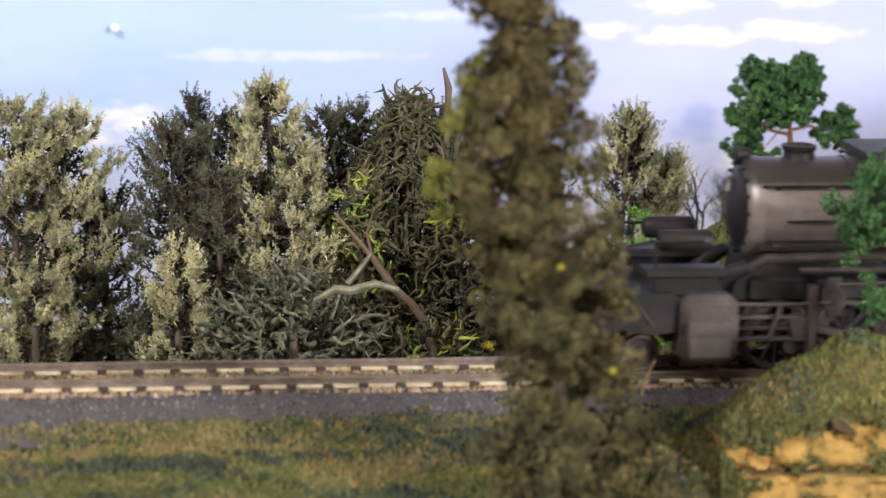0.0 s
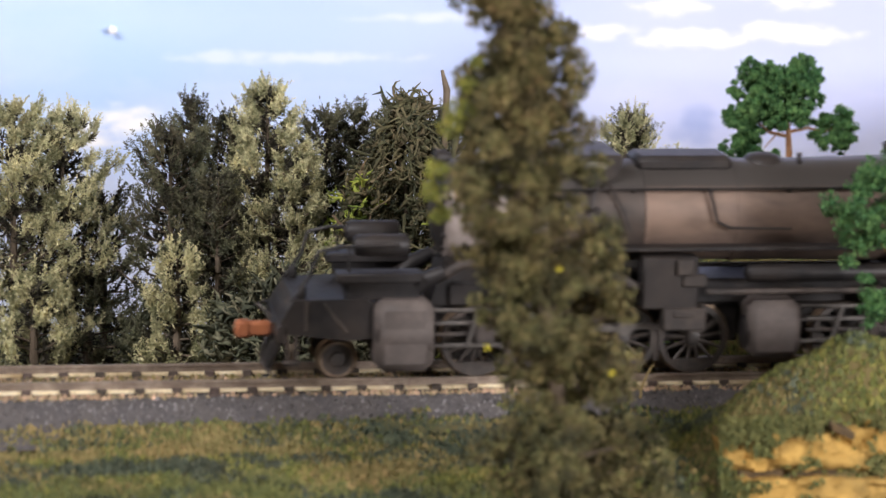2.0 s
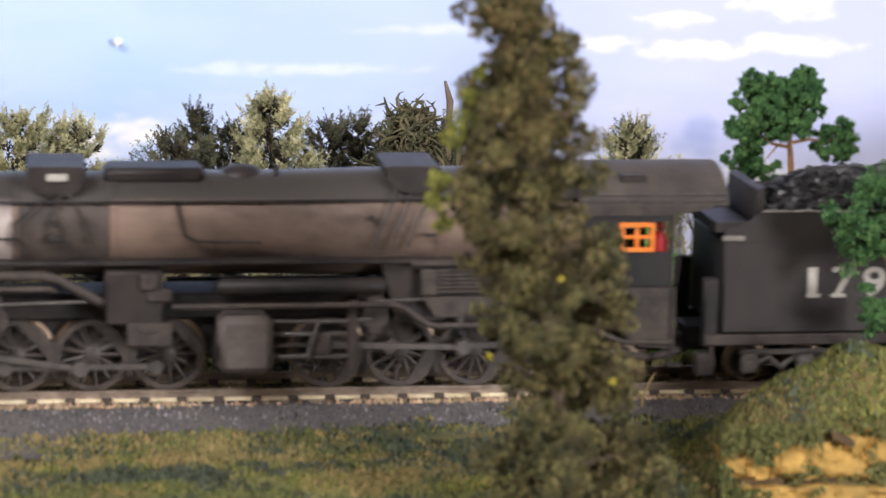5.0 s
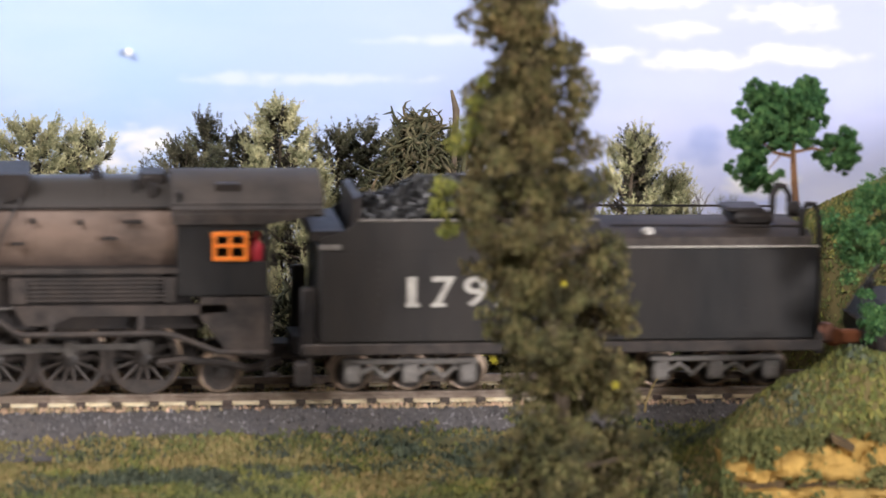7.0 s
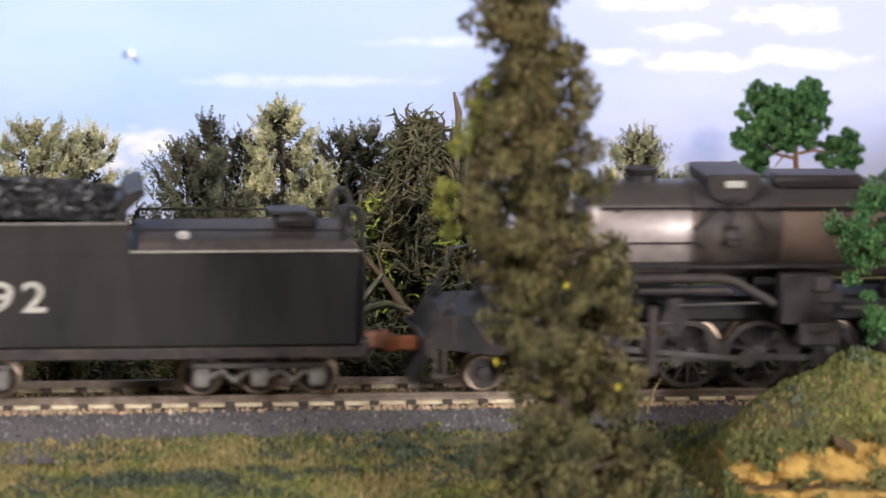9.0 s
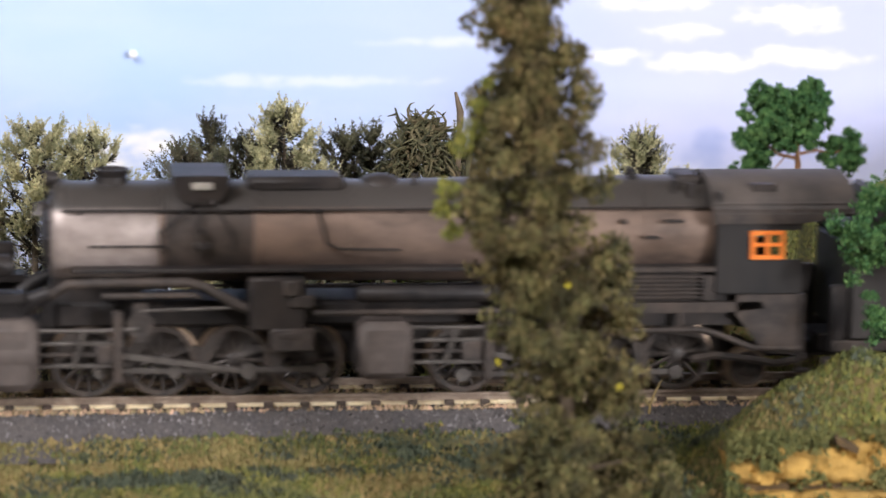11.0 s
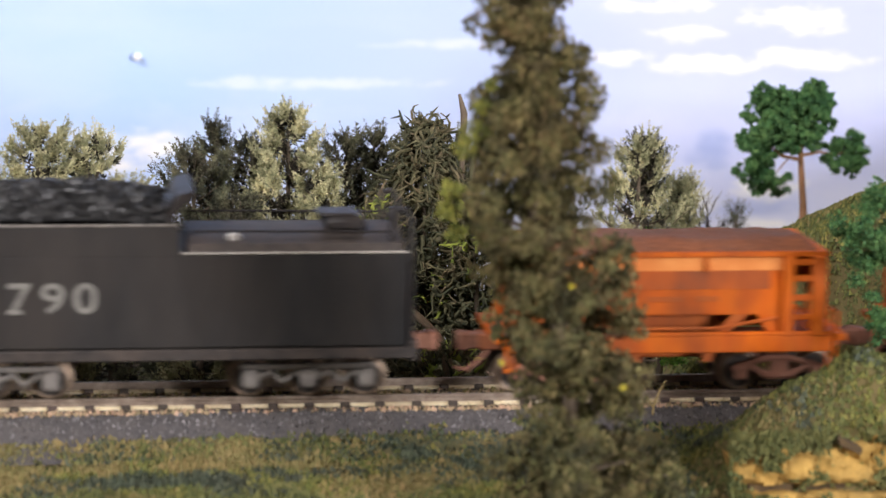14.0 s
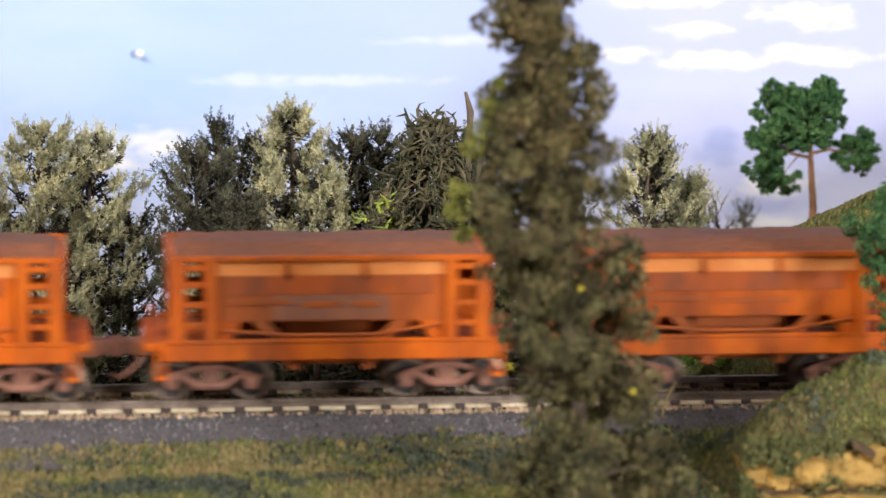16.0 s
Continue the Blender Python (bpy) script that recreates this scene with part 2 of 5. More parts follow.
OCHRE = material("ochre_rock", (0.38, 0.225, 0.05), (0.54, 0.335, 0.085), 300, 0.85, 0.0, 0.9, (0.19, 0.13, 0.04), 90, 0.7, bump_mm=0.9)
CRACK = material("dark_rock_joint", (0.06, 0.04, 0.02), (0.12, 0.075, 0.03), 500, 0.95, 0.0, 0.4)
BARK = material("grey_brown_bark", (0.10, 0.075, 0.05), (0.20, 0.155, 0.11), 500, 0.9, 0.0, 0.6, stretch=(1, 1, 0.3), bump_mm=0.4)
REDBARK = material("red_brown_bark", (0.27, 0.13, 0.065), (0.42, 0.23, 0.12), 400, 0.85, 0.0, 0.6, stretch=(1, 1, 0.25), bump_mm=0.4)
NEEDLE = material("pale_pine_needles", (0.32, 0.325, 0.17), (0.74, 0.70, 0.40), 130, 0.8, 0.0, 0.0, (0.16, 0.17, 0.10), 40, 0.45, island=0.25, detail=2.0, sharp=0.11)
NEEDLEDARK = material("dark_pine_needles", (0.040, 0.048, 0.032), (0.17, 0.18, 0.10), 140, 0.85, 0.0, 0.0, (0.18, 0.125, 0.065), 60, 0.35, island=0.3, detail=2.0, sharp=0.13)
OLIVE = material("olive_lichen", (0.045, 0.05, 0.025), (0.115, 0.118, 0.055), 260, 0.85, 0.0, 0.2, (0.17, 0.13, 0.05), 50, 0.45, island=0.6)
SAGE = material("grey_green_lichen", (0.06, 0.072, 0.042), (0.20, 0.205, 0.125), 260, 0.85, 0.0, 0.2, (0.05, 0.058, 0.035), 60, 0.6, island=0.7)
LIME = material("lime_lichen", (0.20, 0.27, 0.04), (0.32, 0.38, 0.07), 260, 0.85, 0.0, 0.2, island=0.3)
FOAM = material("olive_foliage_foam", (0.030, 0.035, 0.015), (0.178, 0.170, 0.062), 200, 0.95, 0.0, 0.2, (0.165, 0.11, 0.035), 60, 0.5, island=0.4, detail=3.0, sharp=0.12)
GREENLEAF = material("bright_green_leaves", (0.018, 0.085, 0.024), (0.058, 0.175, 0.05), 220, 0.8, 0.0, 0.0, (0.12, 0.24, 0.07), 70, 0.5, island=0.5, sharp=0.12)
SPRING = material("spring_green_leaves", (0.150, 0.420, 0.060), (0.285, 0.500, 0.105), 200, 0.8, 0.0, 0.0, island=0.4)
TWIG = material("dark_twig", (0.06, 0.05, 0.05), (0.12, 0.10, 0.09), 600, 0.9, 0.0, 0.2)
YELLOW = material("yellow_flock", (0.55, 0.48, 0.03), (0.68, 0.58, 0.06), 900, 0.9, 0.0, 0.3)
WALLPAINT = material("room_wall_paint", (0.36, 0.34, 0.31), (0.42, 0.40, 0.37), 4, 0.9, 0.0, 0.1)
WOODFLOOR = material("room_floor_boards", (0.22, 0.15, 0.09), (0.32, 0.22, 0.13), 12, 0.6, 0.0, 0.1, stretch=(1, 8, 1))

# ---- the room round the layout ----
PINWHITE = material("white_pin_plastic", (0.88, 0.88, 0.88), (0.92, 0.92, 0.92), 300, 0.35, 0.0, 0.02)


def room():
    for name, dims in (("wall_front", (-2600, 2600, -2600, -2500, -1100, 1450)), ("wall_back", (-2600, 2600, 1500, 1600, -1100, 1450)),
                       ("wall_west", (-2700, -2600, -2600, 1600, -1100, 1450)), ("wall_east", (2600, 2700, -2600, 1600, -1100, 1450))):
        tagged(part(name, Shape().box(*dims, c=1), WALLPAINT), "plain pale painted hobby room wall", "wall", kind="structure")
    win = tagged(thing("window_1", "bright white-framed window behind the layout's viewer", "window", at=(1950, -2495, 520)), kind="structure")
    for x in (-500, 500):
        part("window_frame", Shape().box(x - 25, x + 25, -5, 40, -450, 450, 2), PINWHITE, win)
    for z in (-425, 425):
        part("window_sill" if z < 0 else "window_head", Shape().box(-474, 474, -5, 40, z - 25, z + 25, 2), PINWHITE, win)
    tagged(part("ceiling", Shape().box(-2700, 2700, -2600, 1600, 1450, 1530, c=1), WALLPAINT), "plain pale painted ceiling", "ceiling", kind="structure")
    tagged(part("floor", Shape().box(-2700, 2700, -2600, 1600, -1180, -1100, c=1), WOODFLOOR), "brown board floor of the hobby room", "floor", kind="structure")


def backdrop():
    m = bpy.data.materials.new("painted_sky")
    m.use_nodes = True
    nt = m.node_tree
    link, N = nt.links.new, nt.nodes.new
    co = N("ShaderNodeTexCoord")
    sep = N("ShaderNodeSeparateXYZ")
    link(co.outputs["Object"], sep.inputs[0])

    def math_(op, a, b):
        n = N("ShaderNodeMath")
        n.operation = op
        for i, v in enumerate((a, b)):
            if isinstance(v, (int, float)):
                n.inputs[i].default_value = v
            else:
                link(v, n.inputs[i])
        return n.outputs[0]

    def noisy(scale, detail, sx=1.0):
        mp = N("ShaderNodeMapping")
        mp.inputs["Scale"].default_value = (sx, 1, 1)
        link(co.outputs["Object"], mp.inputs[0])
        n = N("ShaderNodeTexNoise")
        n.inputs["Scale"].default_value, n.inputs["Detail"].default_value = scale, detail
        link(mp.outputs[0], n.inputs[0])
        return n.outputs[0]

    def blend(fac, a, b):
        x = N("ShaderNodeMix")
        x.data_type = "RGBA"
        for sock, val in ((x.inputs[0], fac), (x.inputs[6], a), (x.inputs[7], b)):
            if isinstance(val, tuple):
                sock.default_value = (*val, 1)
            elif isinstance(val, (int, float)):
                sock.default_value = val
            else:
                link(val, sock)
        return x.outputs[2]

    x, z = sep.outputs[0], sep.outputs[2]
    fine, broad = noisy(60, 5, 0.45), noisy(9, 3, 0.5)
    wisp = noisy(170, 6, 0.4)
    across = N("ShaderNodeMapRange")
    across.inputs[1].default_value, across.inputs[2].default_value = -0.15, 0.16
    link(math_("ADD", x, math_("MULTIPLY", math_("SUBTRACT", broad, 0.5), 0.25)), across.inputs[0])
    sky = blend(across.outputs[0], (0.43, 0.60, 0.92), (0.54, 0.60, 0.92))
    low = N("ShaderNodeMapRange")
    low.inputs[1].default_value, low.inputs[2].default_value = 0.085, 0.015
    link(math_("ADD", z, math_("MULTIPLY", math_("SUBTRACT", fine, 0.5), 0.09)), low.inputs[0])
    sky = blend(math_("MULTIPLY", low.outputs[0], 0.6), sky, (0.80, 0.81, 0.93))
    haze = N("ShaderNodeMapRange")
    haze.inputs[1].default_value, haze.inputs[2].default_value = 0.46, 0.66
    link(noisy(14, 6, 0.3), haze.inputs[0])
    sky = blend(math_("MULTIPLY", haze.outputs[0], 0.3), sky, (0.74, 0.80, 0.95))
    total = None
    # painted clouds: centre, half width and half height in metres
    for cx, cz, a, b in ((0.1087, 0.1107, 0.0215, 0.0050), (0.1621, 0.1075, 0.030, 0.0068), (0.2126, 0.1102, 0.031, 0.0068), (0.1458, 0.1235, 0.020, 0.0058),
                         (0.2091, 0.1334, 0.028, 0.0100), (0.139, 0.1392, 0.020, 0.0046), (0.1078, 0.139, 0.015, 0.0046), (-0.1547, 0.0618, 0.030, 0.0125),
                         (0.1933, 0.0388, 0.024, 0.008), (0.1585, 0.0326, 0.013, 0.009), (0.186, 0.0183, 0.022, 0.006),
                         (-0.06, 0.097, 0.07, 0.004), (0.02, 0.118, 0.05, 0.003), (-0.33, 0.10, 0.06, 0.012), (0.36, 0.09, 0.06, 0.015)):
        dx = math_("POWER", math_("DIVIDE", math_("SUBTRACT", x, cx), a), 2)
        dz = math_("POWER", math_("DIVIDE", math_("SUBTRACT", z, cz), b * 0.85), 2)
        d = math_("ADD", math_("ADD", dx, dz), math_("ADD", math_("MULTIPLY", math_("SUBTRACT", fine, 0.5), 3.6), math_("MULTIPLY", math_("SUBTRACT", wisp, 0.5), 4.2)))
        r = N("ShaderNodeMapRange")
        r.interpolation_type = "SMOOTHSTEP"
        r.inputs[1].default_value, r.inputs[2].default_value = 1.5, -0.5
        link(d, r.inputs[0])
        w = math_("MULTIPLY", r.outputs[0], 0.92) if b > 0.0045 else math_("MULTIPLY", r.outputs[0], 0.35)
        total = w if total is None else math_("MAXIMUM", total, w)
    # tree shadows on the board, put into the sky colour as bluish smears
    for cx, cz, a, b, k in ((0.164, 0.0605, 0.011, 0.013, 0.75), (0.1545, 0.056, 0.008, 0.006, 0.5), (0.187, 0.028, 0.03, 0.006, 0.55)):
        dx = math_("POWER", math_("DIVIDE", math_("SUBTRACT", x, cx), a), 2)
        dz = math_("POWER", math_("DIVIDE", math_("SUBTRACT", z, cz), b), 2)
        r = N("ShaderNodeMapRange")
        r.interpolation_type = "SMOOTHSTEP"
        r.inputs[1].default_value, r.inputs[2].default_value = 1.3, -0.2
        link(math_("ADD", math_("ADD", dx, dz), math_("MULTIPLY", math_("SUBTRACT", wisp, 0.5), 2.5)), r.inputs[0])
        sky = blend(math_("MULTIPLY", r.outputs[0], k), sky, (0.36, 0.45, 0.78))
    sky = blend(total, sky, (0.93, 0.93, 0.94))
    bsdf = nt.nodes["Principled BSDF"]
    link(sky, bsdf.inputs["Base Color"])
    bsdf.inputs["Roughness"].default_value = 0.75
    s = Shape()
    s.box(-620, 620, 0, 4, -60, 420, c=0.5)
    ob = tagged(part("backdrop", s, m), "pale blue sky board painted with white clouds", "backdrop", kind="structure")
    ob.location = (0.0319, 0.455, -0.0138)
    ob.scale = (0.616, 1, 0.616)
    pin = thing("map_pin", "white round pin head in the sky board", "pin", at=(-60.4, 453.6, 54.6), size=0.627)
    part("pin_head", Shape().lathe((0, 0, 0), (0, -1, 0), [(-1.2, 0.7), (0, 1.8), (1.0, 2.2), (1.8, 1.7), (2.2, 0.7)], 16), PINWHITE, pin)


# ---- ground ----
TRACK_Y = 214.0


def ease(a, b, x):
    t = min(max((x - a) / (b - a), 0.0), 1.0)
    return t * t * (3 - 2 * t)


def height(x, y):
    """Ground level in millimetres; the rail tops are at 0."""
    n1 = noise.noise((x * 0.03, y * 0.03, 0))
    n2 = noise.noise((x * 0.11, y * 0.11, 5))
    z = -9.5 + 1.2 * n1 + 0.7 * n2 - 0.15 * max(190 - y, 0) - 0.001 * max(190 - y, 0) ** 2
    d = abs(y - TRACK_Y)
    z += ease(29, 17, d) * (-6.2 - z)
    # the bank before the track
    m = ease(51, 104.5, x + 2 * n1) + 0.12 * ease(104.5, 191, x)
    side = ease(192, 176, y) * (0.56 + 0.44 * ease(160, 175, y)) * (0.08 + 0.92 * ease(157, 164, y))
    z += m * (25.2 + 2.5 * n1 + 1.2 * n2) * side * ease(17, 24, d)
    # behind the track the land falls off to the trees and rises to the hill
    z -= 9 * ease(240, 275, y) * (1 - ease(76, 86, x))
    z -= 36 * ease(336, 356, y) * (1 - ease(108, 122, x))
    # a hollow before the rock ledge
    z -= 9 * ease(52, 78, x) * ease(163, 158.5, y)
    hill = ease(87, 97, x + 2 * n2) * ease(252, 272, y + 3 * n2)
    top = 22.4 + 0.4 * (x - 97) + 1.8 * n1 + 0.9 * n2 - 0.36 * max(y - 282, 0)
    return z + hill * (max(min(top, 46), -36) + 8)


def ground():
    nx, ny = 300, 190
    xs = [-420 + 840 * i / (nx - 1) for i in range(nx)]
    ys = [-80 + 540 * j / (ny - 1) for j in range(ny)]
    s = Shape()
    s.add([(x, y, height(x, y)) for y in ys for x in xs],
          [(j * nx + i, j * nx + i + 1, (j + 1) * nx + i + 1, (j + 1) * nx + i) for j in range(ny - 1) for i in range(nx - 1)], True)
    tagged(part("ground", s, SOIL, fix=False), "model scenery base of brown earth and green turf", "ground", kind="structure")


def crumbs(name, mat_, places, size, label, category):
    """Many small four-sided crumbs in one mesh."""
    rnd = random.Random(len(places))
    v, f = [], []
    for x, y, z in places:
        r = size * rnd.uniform(0.55, 1.35)
        n = len(v)
        for k in range(3):
            a = rnd.uniform(0, 2 * math.pi)
            v.append((x + r * math.cos(a + k * 2.1), y + r * math.sin(a + k * 2.1), z - r * 0.4 + rnd.uniform(-0.2, 0.3) * r))
        v.append((x + rnd.uniform(-0.4, 0.4) * r, y + rnd.uniform(-0.4, 0.4) * r, z + r * rnd.uniform(0.6, 1.3)))
        f += [(n, n + 1, n + 3), (n + 1, n + 2, n + 3), (n + 2, n, n + 3)]
    s = Shape()
    s.add(v, f, False)
    return tagged(part(name, s, mat_, fix=False), label, category, kind="stuff")


def ground_cover():
    rnd = random.Random(4)
    green, straw, stones, deep, lime = [], [], [], [], []
    for _ in range(100000):
        x, y = rnd.uniform(-150, 175), rnd.uniform(125, 204)
        z = height(x, y)
        q = noise.noise((x * 0.022 + 3, y * 0.05, 1)) + 0.5 * noise.noise((x * 0.1, y * 0.1, 9)) + rnd.uniform(-0.25, 0.25)
        w = 0.7 * noise.noise((x * 0.045 + 7, y * 0.08, 4)) + 0.5 * noise.noise((x * 0.13, y * 0.16, 2)) + rnd.uniform(-0.18, 0.18)
        edge = 192 + rnd.uniform(-3.5, 2) + 3 * noise.noise((x * 0.06, 3, 3)) - 5 * ease(-25, 10, x)
        if (y > edge and x < 62 + rnd.uniform(-4, 4)) or (x > 50 and 150 < y < 160 and rnd.random() < 0.8):
            continue
        p = (x, y, z)
        band = ease(176, 181, y) * (1 - ease(-40, 15, x))
        # shade: the slim tree's shadow put into the turf colour, plus a dark band
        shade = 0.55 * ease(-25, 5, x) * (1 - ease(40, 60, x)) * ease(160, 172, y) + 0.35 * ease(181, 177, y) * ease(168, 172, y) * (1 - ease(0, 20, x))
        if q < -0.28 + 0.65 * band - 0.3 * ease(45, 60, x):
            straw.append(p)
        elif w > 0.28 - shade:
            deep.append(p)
        elif w < -0.22 + 0.1 * ease(45, 60, x):
            lime.append(p)
        else:
            green.append(p)
    for _ in range(16000):
        x, y = rnd.uniform(-150, 190), rnd.uniform(184, 246)
        d = abs(y - TRACK_Y)
        z = -3.2 - 7.4 * ease(11.5, 30, d)
        if (d > 24 and rnd.random() < 0.5) or 7 < d < 10.5:
            continue
        stones.append((x, y, z))
    for _ in range(8500):
        x, y = rnd.uniform(-150, 190), TRACK_Y + rnd.choice((rnd.uniform(-7, 7), rnd.uniform(-7, 7), rnd.uniform(10.5, 22)))
        straw.append((x, y, -3.1 - 7.4 * ease(11.5, 30, abs(y - TRACK_Y))))
    sand = []
    for _ in range(15000):
        x, d = rnd.uniform(-120, 190), rnd.choice((rnd.uniform(-7, 7), rnd.uniform(-7, 7), rnd.uniform(10.5, 15), rnd.uniform(-13, -10.5)))
        if noise.noise((x * 0.06, d * 0.1, 12)) + rnd.uniform(-0.4, 0.4) > -0.25 + 0.3 * (d < -10):
            sand.append((x, TRACK_Y + d, -2.9 - 7.4 * ease(11.5, 30, abs(d))))
    crumbs("track_sand", SAND, sand, 0.6, "pale tan sand sprinkled between the rails", "sand")
    for _ in range(9000):
        x, y = rnd.uniform(-150, 60), rnd.uniform(184, 197)
        if noise.noise((x * 0.05, y * 0.1, 8)) + 0.5 * noise.noise((x * 0.2, y * 0.3, 3)) + 0.35 * ease(-40, 10, x) > 0.1 + 0.05 * (y - 190):
            rnd.choice((deep, deep, green, straw)).append((x, y, -3.0 - 7.4 * ease(11.5, 30, TRACK_Y - y)))
    for _ in range(14000):
        x, y = rnd.uniform(-160, 240), rnd.uniform(240, 330)
        green.append((x, y, height(x, y)))
    slope = []
    for _ in range(52000):
        x, y = rnd.uniform(82, 160), rnd.uniform(248, 335)
        w = noise.noise((x * 0.06, y * 0.09, 14)) + rnd.uniform(-0.3, 0.3)
        (slope if w < 0.1 else lime if w < 0.3 else green if w < 0.42 else straw).append((x, y, height(x, y)))
    crumbs("slope_turf", TURF, slope, 0.62, "fine olive green turf on the far slope", "turf")
    moss = []
    for _ in range(26000):
        x, z = rnd.uniform(63.5, 130), rnd.uniform(-16, 4)
        cover = noise.noise((x * 0.14, z * 0.22, 6)) + 0.5 * noise.noise((x * 0.5, z * 0.6, 2))
        cover += 0.6 * ease(76, 66, x) + 0.6 * ease(-4.0, 1.5, z - 0.1 * (x - 70)) + 0.15 * ease(-13, -16, z)
        if cover + rnd.uniform(-0.25, 0.25) > 0.5:
            moss.append((1.134 * x - 3.9, (159.3 if z > -8.4 else 157.2) + rnd.uniform(-1.0, 0.9), 1.134 * z - 3.7))
    crumbs("ledge_moss", TURF, moss, 0.6, "fine green moss creeping over the rock ledge", "moss")
    crumbs("turf", TURF, green, 0.85, "fine green ground foam turf", "turf")
    crumbs("dark_and_shade_turf", DEEPTURF, deep, 0.95, "coarse dark blue-green ground foam, some laid as painted tree shade", "turf")
    crumbs("fresh_grass", LIMETURF, lime, 0.85, "fine yellow-green ground foam", "turf")
    crumbs("dry_grass", STRAW, straw, 0.8, "fine straw coloured ground foam", "dry grass")
    crumbs("ballast_chips", STONE, stones, 0.55, "loose grey ballast chips along the track", "gravel")


# ---- track ----
TIE_STEP = 8.79


def track():
    base = thing("railway_track", "nickel rails on dark ties in grey ballast", "railway track", at=(0, TRACK_Y, 0))
    bed = Shape()
    nx = 260
    rows = [-30, -26, -22, -18, -15, -12.5, -11, -6, 0, 6, 11, 12.5, 15, 18, 22, 26, 30]
    pts = []
    for i in range(nx):
        x = -400 + 800 * i / (nx - 1)
        for y in rows:
            z = -3.2 - 7.4 * ease(11.5, 30, abs(y)) + 0.35 * noise.noise((x * 0.3, y * 0.3, 2))
            pts.append((x, y, z))
    k = len(rows)
    bed.add(pts, [(i * k + j, (i + 1) * k + j, (i + 1) * k + j + 1, i * k + j + 1) for i in range(nx - 1) for j in range(k - 1)], True)
    part("ballast_bed", bed, BALLAST, base, "grey stone ballast", fix=False)
    for side in (-1, 1):
        y = side * 8.6
        rail = part("rail", Shape().extrude_x([(y - 0.3, -2.0), (y - 0.3, -0.85), (y - 0.55, -0.7), (y - 0.55, -0.1), (y - 0.4, 0), (y + 0.4, 0), (y + 0.55, -0.1),
                                               (y + 0.55, -0.7), (y + 0.3, -0.85), (y + 0.3, -2.0)], -400, 400), RAIL, base)
        part("rail_foot", Shape().extrude_x([(y - 1.1, -2.75), (y - 1.1, -2.3), (y - 0.32, -1.95), (y + 0.32, -1.95), (y + 1.1, -2.3), (y + 1.1, -2.75)], -400, 400), RAILFOOT, rail,
             "bare bright metal rail foot")
    tie = Shape().box(-1.5, 1.5, -11.6, 11.6, -4.9, -2.75, c=0.2)
    for side in (-1, 1):
        for e in (-1, 1):
            tie.box(-1.15, 1.15, side * 8.6 + e * 1.3 - 0.6, side * 8.6 + e * 1.3 + 0.6, -2.8, -1.6, c=0.15)
    me = tie.mesh("tie", TIE)
    rnd = random.Random(2)
    for i in range(-32, 33):
        ob = part("tie", me, TIE, base)
        ob.location = ((i * TIE_STEP + 0.96 + rnd.uniform(-0.25, 0.25)) * MM, 0, 0)
        ob.rotation_euler = (0, 0, radians(rnd.uniform(-0.8, 0.8)))


# ---- the train: places along it are counted from the first engine's pilot axle, rearwards ----
STEPS = [59.2, 40.9, 22.5, 4.0, -13.8, -33.0, -53.3, -74.5, -96.5, -118.5, -141.3, -164.5, -188.4, -213.0, -239.8, -267.6, -294.8, -323.2, -352.4,
         -382.8, -414.6, -447.6, -481.8, -517.2, -554.6, -593.0, -631.5, -671.4, -713.0, -756.0, -800.5, -847.4, -897.6]


def travelled(t):
    """The pilot axle's place along the track, in millimetres, at t seconds."""
    i = min(int(t * 2), 31)
    u = t * 2 - i
    p1, p2 = STEPS[i], STEPS[i + 1]
    p0 = STEPS[i - 1] if i > 0 else 2 * p1 - p2
    p3 = STEPS[i + 2] if i < 31 else 2 * p2 - p1
    return 0.5 * (2 * p1 + (p2 - p0) * u + (2 * p0 - 5 * p1 + 4 * p2 - p3) * u * u + (3 * p1 - p0 - 3 * p2 + p3) * u ** 3)


CRANK, DRIVER_R, SMALL_R = 3.6, 8.6, 4.7
VEHICLES, ROLLING, RODS = [], [], []


def wheel_shape(r, spokes, side, half=7.6):
    """One wheel and its tyre, turning about the y axis."""
    tread, body, ax = Shape(), Shape(), (0, side, 0)
    tread.lathe((0, side * (half - 1.0), 0), ax, [(-0.9, r + 0.7), (-0.35, r + 0.75), (-0.2, r), (2.0, r - 0.12), (2.1, r - 0.35), (2.0, r - 0.7)], 36, caps=False)
    if spokes:
        body.lathe((0, side * half, 0), ax, [(-0.6, 1.9), (1.1, 1.9), (1.4, 1.5), (1.5, 0.6)], 20)
        n, ro, ri = 36, r - 0.1, r - 1.35
        v, f = [], []
        for k in range(n):
            t = 2 * math.pi * k / n
            for rr, yy in ((ro, 1.2), (ri, 1.2), (ri, -0.4), (ro, -0.4)):
                v.append((rr * math.cos(t), side * (half + yy), rr * math.sin(t)))
        for k in range(n):
            j = (k + 1) % n
            for q in range(4):
                f.append((k * 4 + q, k * 4 + (q + 1) % 4, j * 4 + (q + 1) % 4, j * 4 + q))
        body.add(v, f, False)
        cw = [(-(r - 1.1) * math.cos(a), (r - 1.1) * math.sin(a)) for a in [radians(q) for q in range(-48, 49, 12)]]
        body.prism(cw, side * (half - 0.2), side * (half + 1.1))
        body.cyl((CRANK, side * half, 0), (CRANK, side * (half + 2.2), 0), 0.9, n=10)
    else:
        body.lathe((0, side * half, 0), ax, [(-0.6, r - 0.2), (0.9, r - 0.25), (0.95, r - 1.0), (0.45, r - 1.35), (0.5, 1.8), (1.1, 1.6), (1.3, 0.9)], 28)
    return tread, body


MESHES = {}


